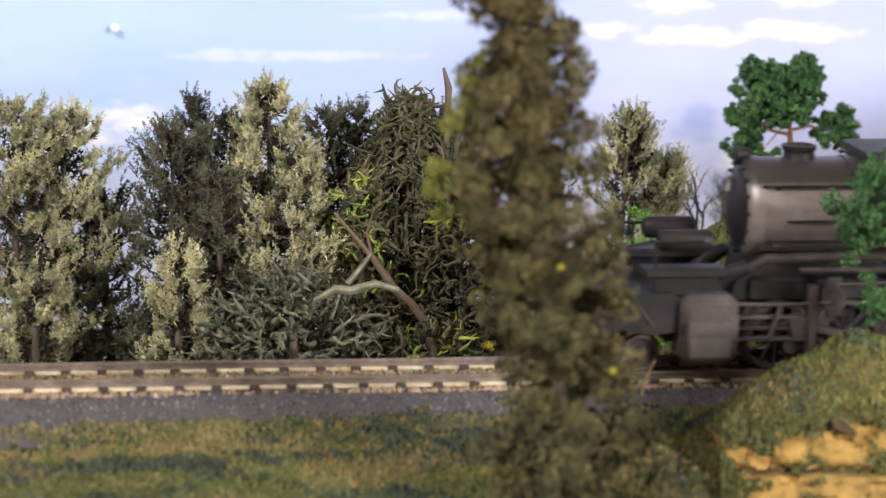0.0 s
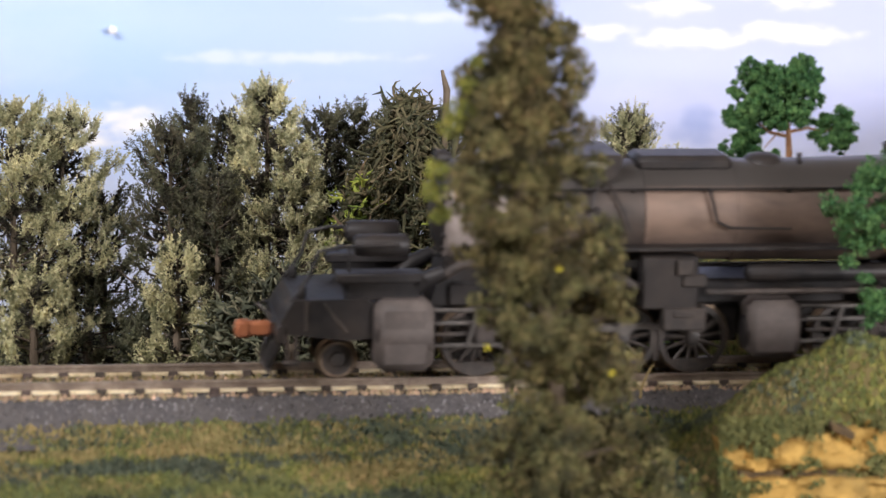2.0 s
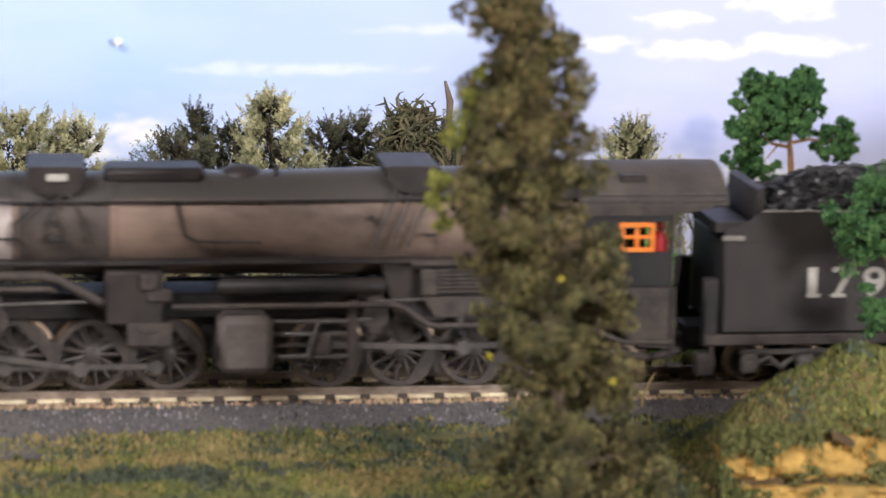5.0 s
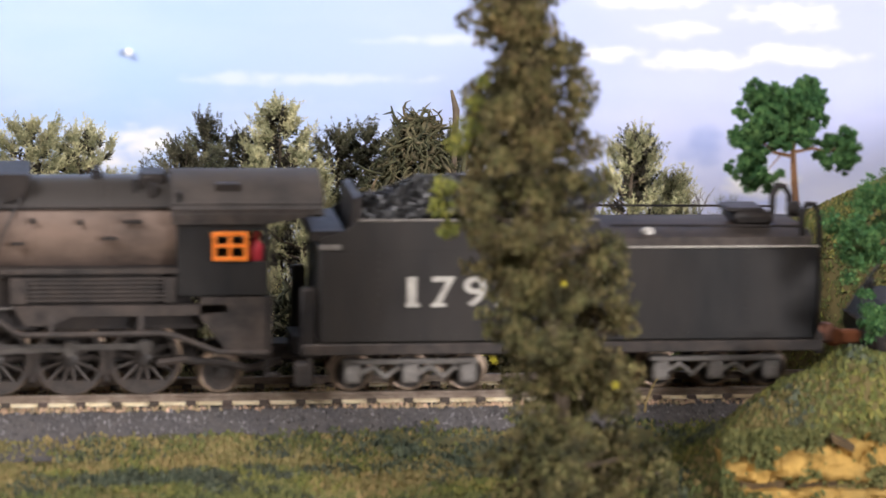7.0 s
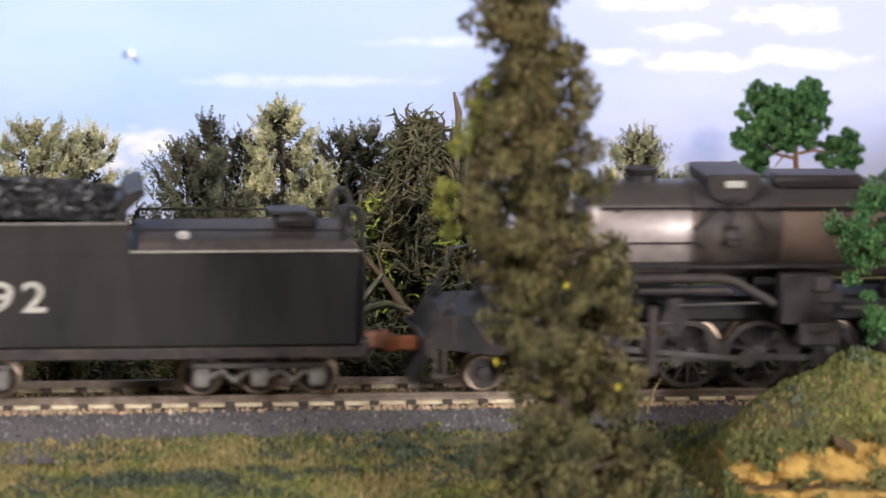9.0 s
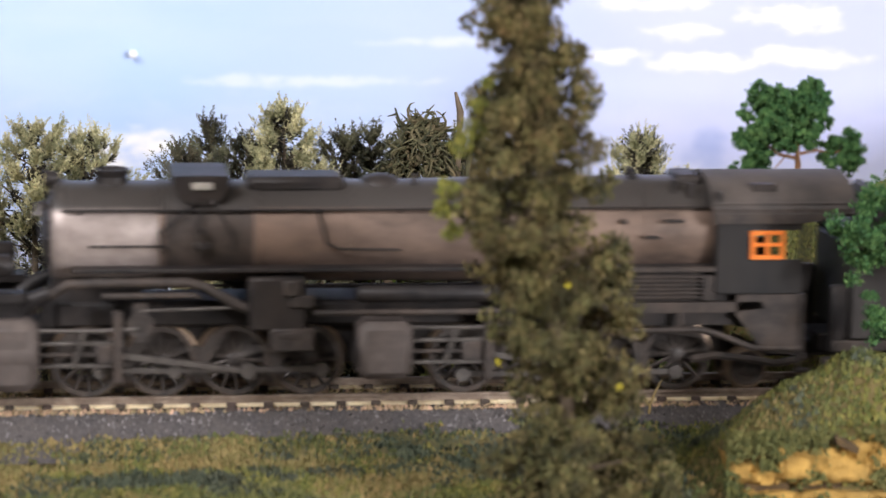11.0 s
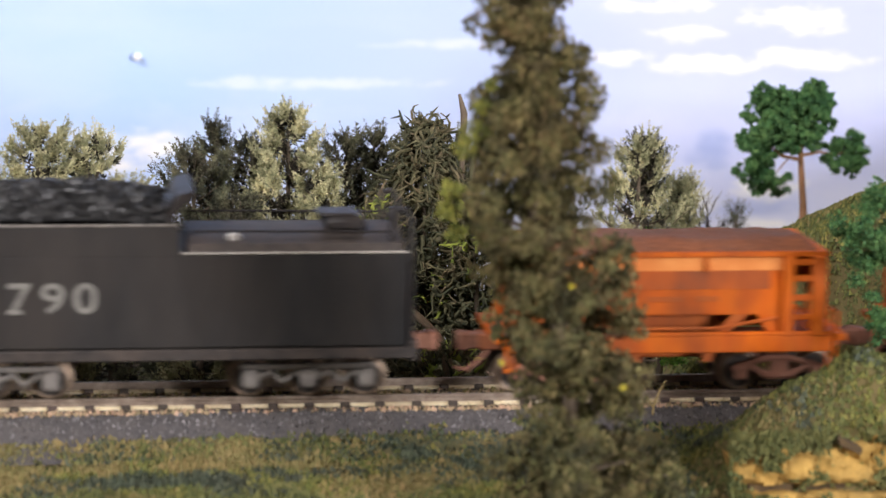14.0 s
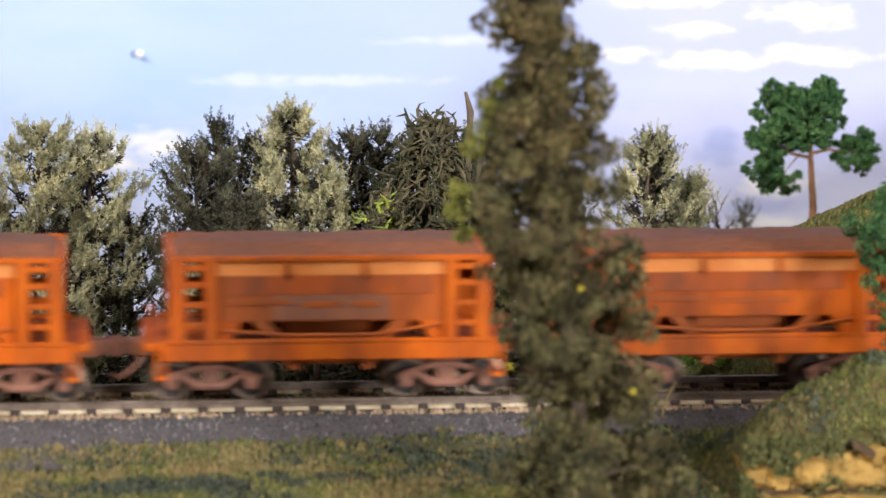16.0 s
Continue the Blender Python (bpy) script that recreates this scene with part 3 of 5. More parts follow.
def wheelset(parent, x, r, spokes, half=7.6):
    key = (r, spokes, half)
    if key not in MESHES:
        made = [Shape().cyl((0, -half, 0), (0, half, 0), 0.9, n=8).mesh("wheelset", WHEEL)]
        for side in (-1, 1):
            tread, body = wheel_shape(r, spokes, side, half)
            made += [body.mesh("wheel", WHEEL), tread.mesh("tyre", BRASS)]
        for side in (-1, 1):
            if spokes:
                made.append(Shape().tube([(1.5, side * (half + 0.4), 0), (r - 1, side * (half + 0.4), 0)], [0.55, 0.38], 5).mesh("spoke", WHEEL))
        MESHES[key] = made
    axle, *rest = MESHES[key]
    w = part("wheelset", axle, WHEEL, parent)
    for i, me in enumerate(rest[:4]):
        part("tyre" if i % 2 else "wheel", me, WHEEL, w, "bare metal tyre" if i % 2 else "")
    for me in rest[4:]:
        for k in range(spokes):
            part("spoke", me, WHEEL, w).rotation_euler = (0, 2 * math.pi * k / spokes, 0)
    w.location = (x * MM, 0, r * MM)
    return w


def locomotive(figurine):
    e = thing("steam_locomotive", "weathered black articulated model steam locomotive on the track", "locomotive", "double-headed steam engines")
    zc, rb = 38.8, 12.2
    part("boiler_course", Shape().lathe((0, 0, zc), (1, 0, 0), [(50.6, rb - 0.4), (50.8, rb), (74, rb + 0.05), (74.2, rb - 0.4)], 56), BOILERDARK, e, "grimy dark boiler course")
    part("boiler", Shape().lathe((0, 0, zc), (1, 0, 0), [(73.6, rb - 0.3), (73.8, rb), (110, rb + 0.2), (135, rb + 0.8), (180, rb + 1.0), (184.5, rb + 0.9), (185, rb - 1)], 56), BOILER, e, "dusty brown-black boiler jacket")
    part("smokebox", Shape().lathe((0, 0, zc), (1, 0, 0), [(25, 9), (25.3, rb - 0.9), (25.9, rb - 0.15), (27.4, rb + 0.25), (29.4, rb + 0.2), (29.5, rb - 0.05), (50.5, rb - 0.05), (51, rb - 0.3)], 56), SMOKEBOX, e, "pale graphite grey smokebox")
    door = part("smokebox_door", Shape().lathe((25.2, 0, zc - 0.5), (-1, 0, 0), [(0, 9.6), (0.6, 9.6), (0.9, 8.8), (2.0, 6.4), (2.6, 3.0), (2.8, 0.8)], 32), IRON, e)
    bolts = Shape()
    for k in range(16):
        a = 2 * math.pi * k / 16
        bolts.cyl((25.1, 10.8 * math.cos(a), zc + 10.8 * math.sin(a)), (24.2, 10.8 * math.cos(a), zc + 10.8 * math.sin(a)), 0.5, n=6)
    part("door_clamp_ring", bolts, IRON, e)
    for x in (51.2, 73.5, 96, 119, 150, 168):
        r = rb + (0.35 if x < 125 else 1.15)
        part("boiler_band", Shape().lathe((x, 0, zc), (1, 0, 0), [(-0.7, r - 0.4), (-0.6, r), (0.6, r), (0.7, r - 0.4)], 56), BOILER, e)
    for side in (-1, 1):
        a = radians(31)
        y, z = side * (rb + 0.9) * math.cos(a), zc + (rb + 0.9) * math.sin(a)
        rail = part("handrail", Shape().tube([(28, y, z), (90, y, z), (130, y + side * 0.5, z + 0.3), (183, y + side * 0.7, z + 0.4)], 0.38, 6), IRON, e)
        posts = Shape()
        for x in range(32, 184, 19):
            posts.tube([(x, y * 0.9, z - 1.0), (x, y + side * 0.2, z)], 0.5, 6)
        part("handrail_stanchions", posts, IRON, rail)
        # dimmed seam pipes and fittings on the boiler side
        part("side_pipe", Shape().tube([(34, side * 12.5, 37.2), (52, side * 12.5, 37.2), (53, side * 12.4, 36)], 0.28, 5), IRON, e)
        part("feed_pipe", Shape().tube([(88, side * 12.0, 46), (89, side * 13.2, 42), (90, side * 13.7, 38), (93, side * 13.9, 36.6), (108, side * 14.0, 36.3)], 0.4, 6), IRON, e)
        for x0 in (54, 60, 66):
            part("sand_pipe", Shape().tube([(61, side * 9.2, 49.8), (58 + (x0 - 54) * 0.5, side * 11.6, 46.6), (x0 - 1 + (x0 - 60) * 0.4, side * 13.5, 40.5), (x0 + (x0 - 60) * 0.5, side * 13.6, 36)], 0.3, 5), IRON, e)
        for x0 in (137, 141, 145):
            part("sand_pipe", Shape().tube([(x0 + 4, side * 9.8, 49.6), (x0 + 1.5, side * 13.0, 45), (x0 - 1, side * 14.4, 40), (x0 - 2.5, side * 14.4, 35)], 0.34, 5), IRON, e)
        part("check_valve", Shape().box(58.5, 62.5, side * 13.4 - 0.8, side * 13.4 + 0.8, 36.5, 38.2).cyl((60.5, side * 13.2, 41), (60.5, side * 14.4, 41), 0.9, n=8), IRON, e)
        for x, z in ((134, 41.8), (151, 43.2), (162, 42.8)):
            part("washout_plug", Shape().lathe((x, side * 13.4, z), (0, side, 0), [(0, 0.75), (0.9, 0.7), (1.0, 0.3)], 8), IRON, e)
        part("step_bracket", Shape().box(172, 176.5, side * 14.1 - 0.7, side * 14.1 + 0.7, 42.6, 43.3, 0.1).box(167, 170.6, side * 14.5 - 0.7, side * 14.5 + 0.7, 38.7, 39.4, 0.1).box(146, 149, side * 14.5 - 0.7, side * 14.5 + 0.7, 37.6, 38.2, 0.1), IRON, e)
        # running boards along the boiler's foot
        part("running_board", Shape().box(30, 143, side * 12 - 3.2, side * 12 + 3.2, 31.2, 32.2, 0.2), IRON, e)
        part("board_edge", Shape().box(143, 185, side * 13 - 2.6, side * 13 + 2.6, 30.6, 31.9, 0.2), GREYDUST, e)
        # main steam pipe and a thinner one beside it
        part("steam_pipe", Shape().tube([(25, side * 11.5, 25.5), (29, side * 13.5, 28.4), (36, side * 14, 28.8), (57, side * 14, 28.8), (61, side * 14.2, 27.8), (70, side * 14.5, 22.8), (74, side * 14.2, 21.6)], 1.25, 12), GREYDUST, e)
        part("exhaust_pipe", Shape().tube([(37, side * 14.8, 25.8), (59, side * 14.8, 25.8), (60, side * 14, 25)], [0.75, 0.75, 0.6], 8), GREYDUST, e)
        # air pump casing
        pump = part("air_pump", Shape().box(71.5, 85, side * 14.2 - 3, side * 14.2 + 3, 17.5, 30.2, 0.5), IRON, e)
        part("pump_head", Shape().box(79.5, 83.6, side * 17.2 - 1, side * 17.2 + 1, 25.8, 29.8, 0.4).box(81, 87, side * 16.8 - 1, side * 16.8 + 1, 23, 26, 0.4), GREYDUST, pump)
        part("pump_foot", Shape().box(76.5, 87, side * 15 - 3, side * 15 + 3, 12.5, 18, 0.4).box(79, 84, side * 17.6 - 0.7, side * 17.6 + 0.7, 15.8, 17.2, 0.2), GREYDUST, pump)
        # reservoir
        part("air_reservoir", Shape().lathe((97, side * 13.6, 25.6), (1, 0, 0), [(0, 0.6), (0.6, 1.7), (1.4, 2.1), (39, 2.1), (39.8, 1.7), (40.4, 0.6)], 16), IRON, e)
        # louvred cooler
        cool = part("cooler_frame", Shape().box(145.5, 149.5, side * 15.2 - 0.5, side * 15.2 + 0.5, 23.6, 29.8, 0.2).box(181.5, 184.2, side * 15.2 - 0.5, side * 15.2 + 0.5, 23.6, 29.8, 0.2)
                    .box(149.5, 181.5, side * 13.4 - 0.4, side * 13.4 + 0.4, 23.6, 29.8, 0.1), GREYDUST, e)
        for k in range(6):
            part("cooler_tube", Shape().tube([(149, side * 15.2, 24.3 + k * 1.02), (182, side * 15.2, 24.3 + k * 1.02)], 0.3, 6), GREYDUST, cool)
        part("ashpan_skirt", Shape().prism([(149, 18.4), (146, 23.2), (196, 23.2), (197, 21.5), (187, 20.6), (160, 20.6), (155, 18.4)], side * 14.8 - 0.8, side * 14.8 + 0.8), GREYDUST, e)
        part("walkway_rail", Shape().tube([(87, side * 16.4, 21.6), (139, side * 16.4, 21.6), (141.5, side * 16.4, 20.8), (147, side * 16.4, 16.8), (149, side * 16.4, 16.4), (181, side * 16.4, 16.6), (185, side * 16.4, 15.6), (194, side * 16.4, 12), (206, side * 16.4, 11.6)], 0.75, 8), GREYDUST, e)
        for x in (130, 155, 176):
            part("walkway_post", Shape().tube([(x, side * 15.8, 16.6 if x > 146 else 21.6), (x, side * 14.8, 22)], 0.7, 6), GREYDUST, e)
    # chimney, domes and roof boxes
    part("chimney", Shape().lathe((39.6, 0, 51.4), (0, 0, 1), [(-1.2, 5.2), (0.2, 4.4), (0.9, 4.0), (2.8, 3.8), (3.3, 4.2), (4.4, 4.3), (4.6, 3.4), (3.2, 3.0)], 28), IRON, e).location.z = -1.9 * MM
    dome = part("sand_dome", Shape().prism([(53.6, 55.2), (54.6, 55.6), (66.2, 55.6), (67.2, 55.2), (67, 52.8), (65.4, 50.2), (62.6, 48.6), (58, 48.6), (55.4, 50.2), (53.9, 52.8)], -10.6, 10.6), IRON, e)
    dome.location.z = -1.9 * MM
    part("number_bar", Shape().box(58.2, 63.2, -11.2, -10.5, 52.4, 54.0, 0.1), CREAM, dome, "illegible pale number strip")
    part("feedwater_box", Shape().box(71.5, 95, -6.5, 6.5, 50.6, 54.6, 1.2), IRON, e).location.z = -1.9 * MM
    part("steam_dome", Shape().lathe((104, 0, 51.4), (0, 0, 1), [(-2, 6.2), (0, 5.4), (1.2, 5.0), (2.4, 4.0), (3.0, 2.2), (3.2, 0.5)], 24), IRON, e).location.z = -1.9 * MM
    part("sand_dome", Shape().prism([(137.4, 55.2), (138.4, 55.6), (149.4, 55.6), (150.4, 55.2), (150.0, 52.8), (148.2, 50.4), (145.8, 49.2), (142, 49.2), (139.6, 50.4), (137.8, 52.8)], -11, 11), IRON, e).location.z = -1.9 * MM
    for y in (-2.4, 2.4):
        part("safety_valve", Shape().lathe((166, y, 53), (0, 0, 1), [(-1, 1.5), (1.2, 1.3), (1.4, 0.9), (2.6, 0.8), (2.8, 0.4)], 12), IRON, e).location.z = -1.9 * MM
    part("turret", Shape().box(176, 182.5, -6, 6, 51.5, 54.8, 0.8).cyl((179, -9, 49.8), (179, -9, 53.2), 1.0, n=8).cyl((175, -8, 50.6), (175, -8, 54), 0.7, n=8), IRON, e).location.z = -1.9 * MM
    part("whistle", Shape().cyl((112, -4, 52), (112, -4, 55), 0.6, n=8), IRON, e).location.z = -1.9 * MM
    # headlight and bell on the smokebox front
    part("headlight", Shape().lathe((27.5, 0, 51.7), (-1, 0, 0), [(0, 0.9), (1, 1.7), (3.4, 1.9), (3.8, 2.3), (4.0, 1.9)], 16).box(24.5, 28, -1, 1, 49.2, 50.7), IRON, e)
    part("bell", Shape().lathe((22.6, 0, 44.5), (0, 0, -1), [(-1.6, 0.5), (-1.2, 1.0), (0.6, 1.4), (1.6, 2.1)], 14), ROD, e)
    # pilot deck and front gear
    deck = part("pilot_deck", Shape().prism([(-13, 12.2), (-14.5, 14.5), (-11, 20.2), (6, 20.6), (8, 19.0), (8, 11), (2, 10.4)], -14.8, 14.8), IRON, e)
    part("pilot_beam", Shape().box(-15.2, -12.8, -15.5, 15.5, 9.8, 14.4, 0.4), IRON, e)
    for y in range(-12, 13, 3):
        part("pilot_bar", Shape().tube([(-13.6, y, 10.2), (-16.6, y * 0.7, 2.2)], 0.65, 6), IRON, e)
    part("pilot_tread", Shape().tube([(-16.4, -10, 2.2), (-16.9, 0, 2.1), (-16.4, 10, 2.2)], 0.7, 6), GREYDUST, e)
    for side in (-1, 1):
        post = Shape().tube([(-11.5, side * 13.2, 19.5), (-7, side * 13.0, 26), (-5.2, side * 13, 31.5), (0, side * 13, 32.6), (14, side * 12, 32.6)], 0.45, 6)
        post.tube([(2, side * 13, 20.4), (2, side * 13, 32.4)], 0.45, 6)
        part("deck_rail", post, IRON, e)
        part("front_platform", Shape().box(-1, 19, side * 12.5 - 3.4, side * 12.5 + 3.4, 24.4, 26.6, 0.3), IRON, e)
        part("platform_bracket", Shape().prism([(1.5, 20), (0, 24.6), (17, 24.6), (19, 20)], side * 12.2 - 1, side * 12.2 + 1), IRON, e)
        part("air_tank", Shape().lathe((3.2, side * 9.0, 32.2), (1, 0, 0), [(0, 0.8), (0.5, 2.2), (1.4, 2.7), (12.4, 2.7), (13.2, 2.2), (13.6, 0.8)], 16), IRON, e)
        cyl = part("front_cylinder", Shape().lathe((8.6, side * 12.2, 12.0), (1, 0, 0), [(0, 3.4), (0.3, 5.6), (0.9, 6.3), (12.6, 6.3), (13.2, 5.6), (13.5, 3.4)], 28)
                   .box(7.8, 22.0, side * 12.4 - 5.8, side * 12.4 + 5.8, 3.2, 20.4, 2.2), CYLINDER, e, "dust grey cylinder block")
        part("cylinder_cover", Shape().lathe((8.7, side * 12.2, 12.0), (-1, 0, 0), [(0, 5.0), (0.5, 4.6), (0.9, 3.0), (1.1, 1)], 20), IRON, cyl)
        part("steam_elbow", Shape().tube([(16, side * 10, 20), (20, side * 10.5, 24), (25, side * 11.5, 26)], [2.2, 2.2, 1.8], 10), IRON, e)
        cyl = part("rear_cylinder", Shape().box(97.6, 110.6, side * 13 - 5.2, side * 13 + 5.2, 5.4, 19.4, 1.8), CYLINDER, e, "dust grey cylinder block")
        part("cylinder_cover", Shape().lathe((97.7, side * 13, 11), (-1, 0, 0), [(0, 4.4), (0.5, 4.0), (0.9, 2.4)], 20), IRON, cyl)
        for x0 in (22.2, 111):
            part("crosshead_guide", Shape().box(x0, x0 + 20, side * 13.2 - 0.7, side * 13.2 + 0.7, 13.6, 14.6, 0.2).box(x0, x0 + 20, side * 13.2 - 0.7, side * 13.2 + 0.7, 8.2, 9.2, 0.2), ROD, e)
            part("guide_yoke", Shape().box(x0 + 17.4, x0 + 19.6, side * 13.5 - 1.6, side * 13.5 + 1.6, 4.6, 22, 0.3), GREYDUST, e)
            part("expansion_link", Shape().lathe((x0 + 23.8, side * 13.8, 18.4), (0, side, 0), [(-0.5, 3.0), (-0.4, 3.2), (0.5, 3.2), (0.6, 2.2), (0.2, 1.4)], 14)
                 .box(x0 + 22, x0 + 25.6, side * 13.6 - 0.6, side * 13.6 + 0.6, 14, 24, 0.3), GREYDUST, e)
            part("valve_rod", Shape().tube([(x0, side * 14, 17.4), (x0 + 12, side * 14, 17.2), (x0 + 23, side * 14.2, 17.6)], 0.55, 6).tube([(x0 + 8, side * 14.6, 9), (x0 + 10.5, side * 14.6, 17)], 0.55, 6), ROD, e)
            part("reach_rod", Shape().tube([(x0 + 24, side * 14, 22), (x0 + 47, side * 14, 22.6)], 0.4, 6), ROD, e)
        for k, x0 in enumerate((33.4, 124.2)):
            for x in (8, 25.6, 43):
                part("brake_hanger", Shape().box(x0 + x, x0 + x + 1.6, side * 7.5 - 1, side * 7.5 + 1, 3, 12, 0.3), GREYDUST, e)
            part("sand_trap", Shape().tube([(x0 + 10, side * 12, 22), (x0 + 9.2, side * 9, 12), (x0 + 9, side * 8.4, 4)], 0.4, 5), IRON, e)
    part("engine_frame", Shape().box(8, 98, -5.4, 5.4, 7, 17.5, 0.5).box(100, 190, -5.4, 5.4, 7, 17.5, 0.5).box(26, 140, -8, 8, 16.5, 23, 1), IRON, e)
    part("saddle", Shape().prism([(22, 17), (26, 30), (48, 30), (44, 17)], -7, 7), IRON, e)
    part("firebox", Shape().prism([(140, 17), (136, 32), (186, 32), (190, 17)], -13, 13), IRON, e)
    part("cut_lever", Shape().tube([(-15.8, -13, 14.6), (-16.4, -6, 15.4), (-18.6, -1, 16.8), (-16.4, 6, 15.4), (-15.8, 13, 14.6)], 0.35, 6), GREYDUST, e)
    for side in (-1, 1):
        part("pilot_step", Shape().box(-13.4, -9.6, side * 15.2 - 1.2, side * 15.2 + 1.2, 5.0, 6.0, 0.2).box(-13.0, -12.2, side * 15.2 - 0.4, side * 15.2 + 0.4, 5.6, 12, 0.1).box(-10.8, -10.0, side * 15.2 - 0.4, side * 15.2 + 0.4, 5.6, 12, 0.1), GREYDUST, e)
        part("marker_lamp", Shape().lathe((-9, side * 12.6, 20.4), (0, 0, 1), [(-0.4, 0.9), (0.4, 1.1), (2.2, 1.1), (2.8, 0.7), (3.2, 0.3)], 12), IRON, e)
        part("deck_plate", Shape().prism([(-11.4, 19.6), (-13.9, 15.4), (-13.3, 15.2), (-10.4, 19.4)], side * 9 - 4, side * 9 + 4), GREYDUST, e)
        part("deck_brace", Shape().tube([(-4, side * 14.9, 19.6), (1.5, side * 14.9, 12.4)], 0.5, 6).tube([(-8, side * 14.9, 13), (-8, side * 14.9, 20)], 0.4, 6), GREYDUST, e)
    part("coupler", Shape().box(-21, -15, -1.8, 1.8, 8.8, 12.2, 0.6).box(-23.8, -20, -2.2, 1.9, 8.4, 12.6, 0.7), RUSTDARK, e, "rust coloured knuckle coupler")
    # cab
    hole = [(184.6, 25.6), (206, 25.6), (206, 44), (184.6, 44), (184.6, 33.6), (192.4, 33.6), (192.4, 40.9), (205, 40.9), (205, 33.6), (192.4, 33.6), (184.6, 33.6)]
    for side in (-1, 1):
        part("cab_side", Shape().prism(hole, side * 15.6 - 0.4, side * 15.6 + 0.4), TENDER, e, "dull black cab side")
    part("cab_front", Shape().box(184.6, 185.6, -15.2, 15.2, 25.6, 50, 0.15), TENDER, e)
    part("cab_floor", Shape().box(185.6, 206, -15.2, 15.2, 25, 26, 0.15), TENDER, e)
    arc = [(math.sin(radians(a)) * 17.2, 45.0 + (math.cos(radians(a)) - math.cos(radians(76))) * 10.8) for a in range(-76, 77, 8)]
    inner = [(y * 0.965, z - 0.7) for y, z in arc[::-1]]
    part("cab_roof", Shape().extrude_x(arc + inner, 183.2, 219, True), ROOF, e)
    part("roof_hatch", Shape().box(193.6, 199.6, -12.6, -7.6, 49.6, 51.6, 0.3), IRON, e)
    part("roof_gutter", Shape().tube([(183.2, -15.4, 47.3), (219, -15.4, 47.3)], 0.35, 6), ROOF, e)
    for side in (-1, 1):
        part("roof_side", Shape().prism([(183.4, 42.6), (183.4, 46.2), (218.6, 46.2), (215, 44.4), (206, 42.6)], side * 16.25 - 0.35, side * 16.25 + 0.35), GREYDUST, e)
        w = part("window_frame", Shape().box(192.8, 193.8, side * 16.1 - 0.5, side * 16.1 + 0.5, 33.8, 40.8, 0.1).box(200.2, 201.2, side * 16.1 - 0.5, side * 16.1 + 0.5, 33.8, 40.8, 0.1).box(193.8, 200.2, side * 16.1 - 0.5, side * 16.1 + 0.5, 33.8, 34.8, 0.1)
                 .box(193.8, 200.2, side * 16.1 - 0.5, side * 16.1 + 0.5, 39.8, 40.8, 0.1).box(196.5, 197.4, side * 16.1 - 0.4, side * 16.1 + 0.4, 34.8, 39.8, 0.1).box(193.8, 200.2, side * 16.1 - 0.35, side * 16.1 + 0.35, 37, 37.8, 0.1), ORANGE, e, "orange painted sash")
        part("cab_apron", Shape().prism([(190, 25), (190, 20), (197, 11), (207, 9.6), (207, 25)], side * 14.6 - 1, side * 14.6 + 1), GREYDUST, e)
        part("cab_step", Shape().box(205.4, 209, side * 15 - 1, side * 15 + 1, 5.4, 6.4, 0.2).tube([(206, side * 15.4, 6), (206, side * 15.4, 25)], 0.5, 6), IRON, e)
        part("cab_grab_rail", Shape().tube([(206.8, side * 15.6, 26), (207.4, side * 15.6, 30), (207.4, side * 15.6, 42)], 0.4, 6), IRON, e)
        part("trailing_frame", Shape().tube([(180, side * 10.5, 8), (186, side * 10.5, 9), (194, side * 10.8, 8), (202, side * 10.5, 6.6), (210, side * 9, 8)], 1.0, 6), GREYDUST, e)
    part("backhead", Shape().box(186, 189, -10, 10, 26, 46, 2), IRON, e)
    part("drawbar", Shape().box(200, 222, -4, 4, 7, 11, 0.6), IRON, e)
    if figurine:
        part("cab_figurine", Shape().lathe((203.4, -12.6, 32.5), (0, 0, 1), [(0, 1.6), (2, 1.9), (4.2, 1.8), (5.4, 1.2), (5.8, 0.6), (6.4, 0.9), (7.6, 0.9), (8.2, 0.4)], 12), FIGURE, e, "plain red figurine seated in the cab")
    for x in (33.4, 51, 68.6, 86.2):
        ROLLING.append((wheelset(e, x, DRIVER_R, 13), DRIVER_R, 0.0))
    for x in (124.2, 141.8, 159.4, 177):
        ROLLING.append((wheelset(e, x, DRIVER_R, 13), DRIVER_R, 70.0))
    ROLLING.append((wheelset(e, 0, 4.5, 0), 4.5, 0.0))
    ROLLING.append((wheelset(e, 195, 4.9, 0), 4.9, 20.0))
    for x0, shift in ((33.4, 0.0), (124.2, 70.0)):
        for side in (-1, 1):
            y = side * 11.0
            rod = Shape().box(-1.2, 54, y - 0.45, y + 0.45, -0.75, 0.75, 0.2)
            for k in range(4):
                rod.cyl((k * 17.6, y - 0.8, 0), (k * 17.6, y + 0.8, 0), 1.75, n=14)
            ob = part("side_rod", rod, ROD, e)
            RODS.append((ob, "side", x0, shift, side))
            y2 = side * 12.6
            main = Shape().prism([(0, -0.6), (0, 0.6), (-34, 0.75), (-34, -0.75)], y2 - 0.45, y2 + 0.45)
            main.cyl((0, y2 - 0.9, 0), (0, y2 + 0.9, 0), 1.9, n=14).cyl((-34, y2 - 0.8, 0), (-34, y2 + 0.8, 0), 1.3, n=12)
            RODS.append((part("main_rod", main, ROD, e), "main", x0 + 35.2, shift, side))
            head = Shape().box(-2.6, 2.6, side * 13.2 - 1, side * 13.2 + 1, -2.6, 2.6, 0.6).box(-16, -2, side * 13.2 - 0.4, side * 13.2 + 0.4, -0.5, 0.5, 0.2)
            RODS.append((part("crosshead", head, GREYDUST, e), "head", x0 + 35.2, shift, side))
    return e


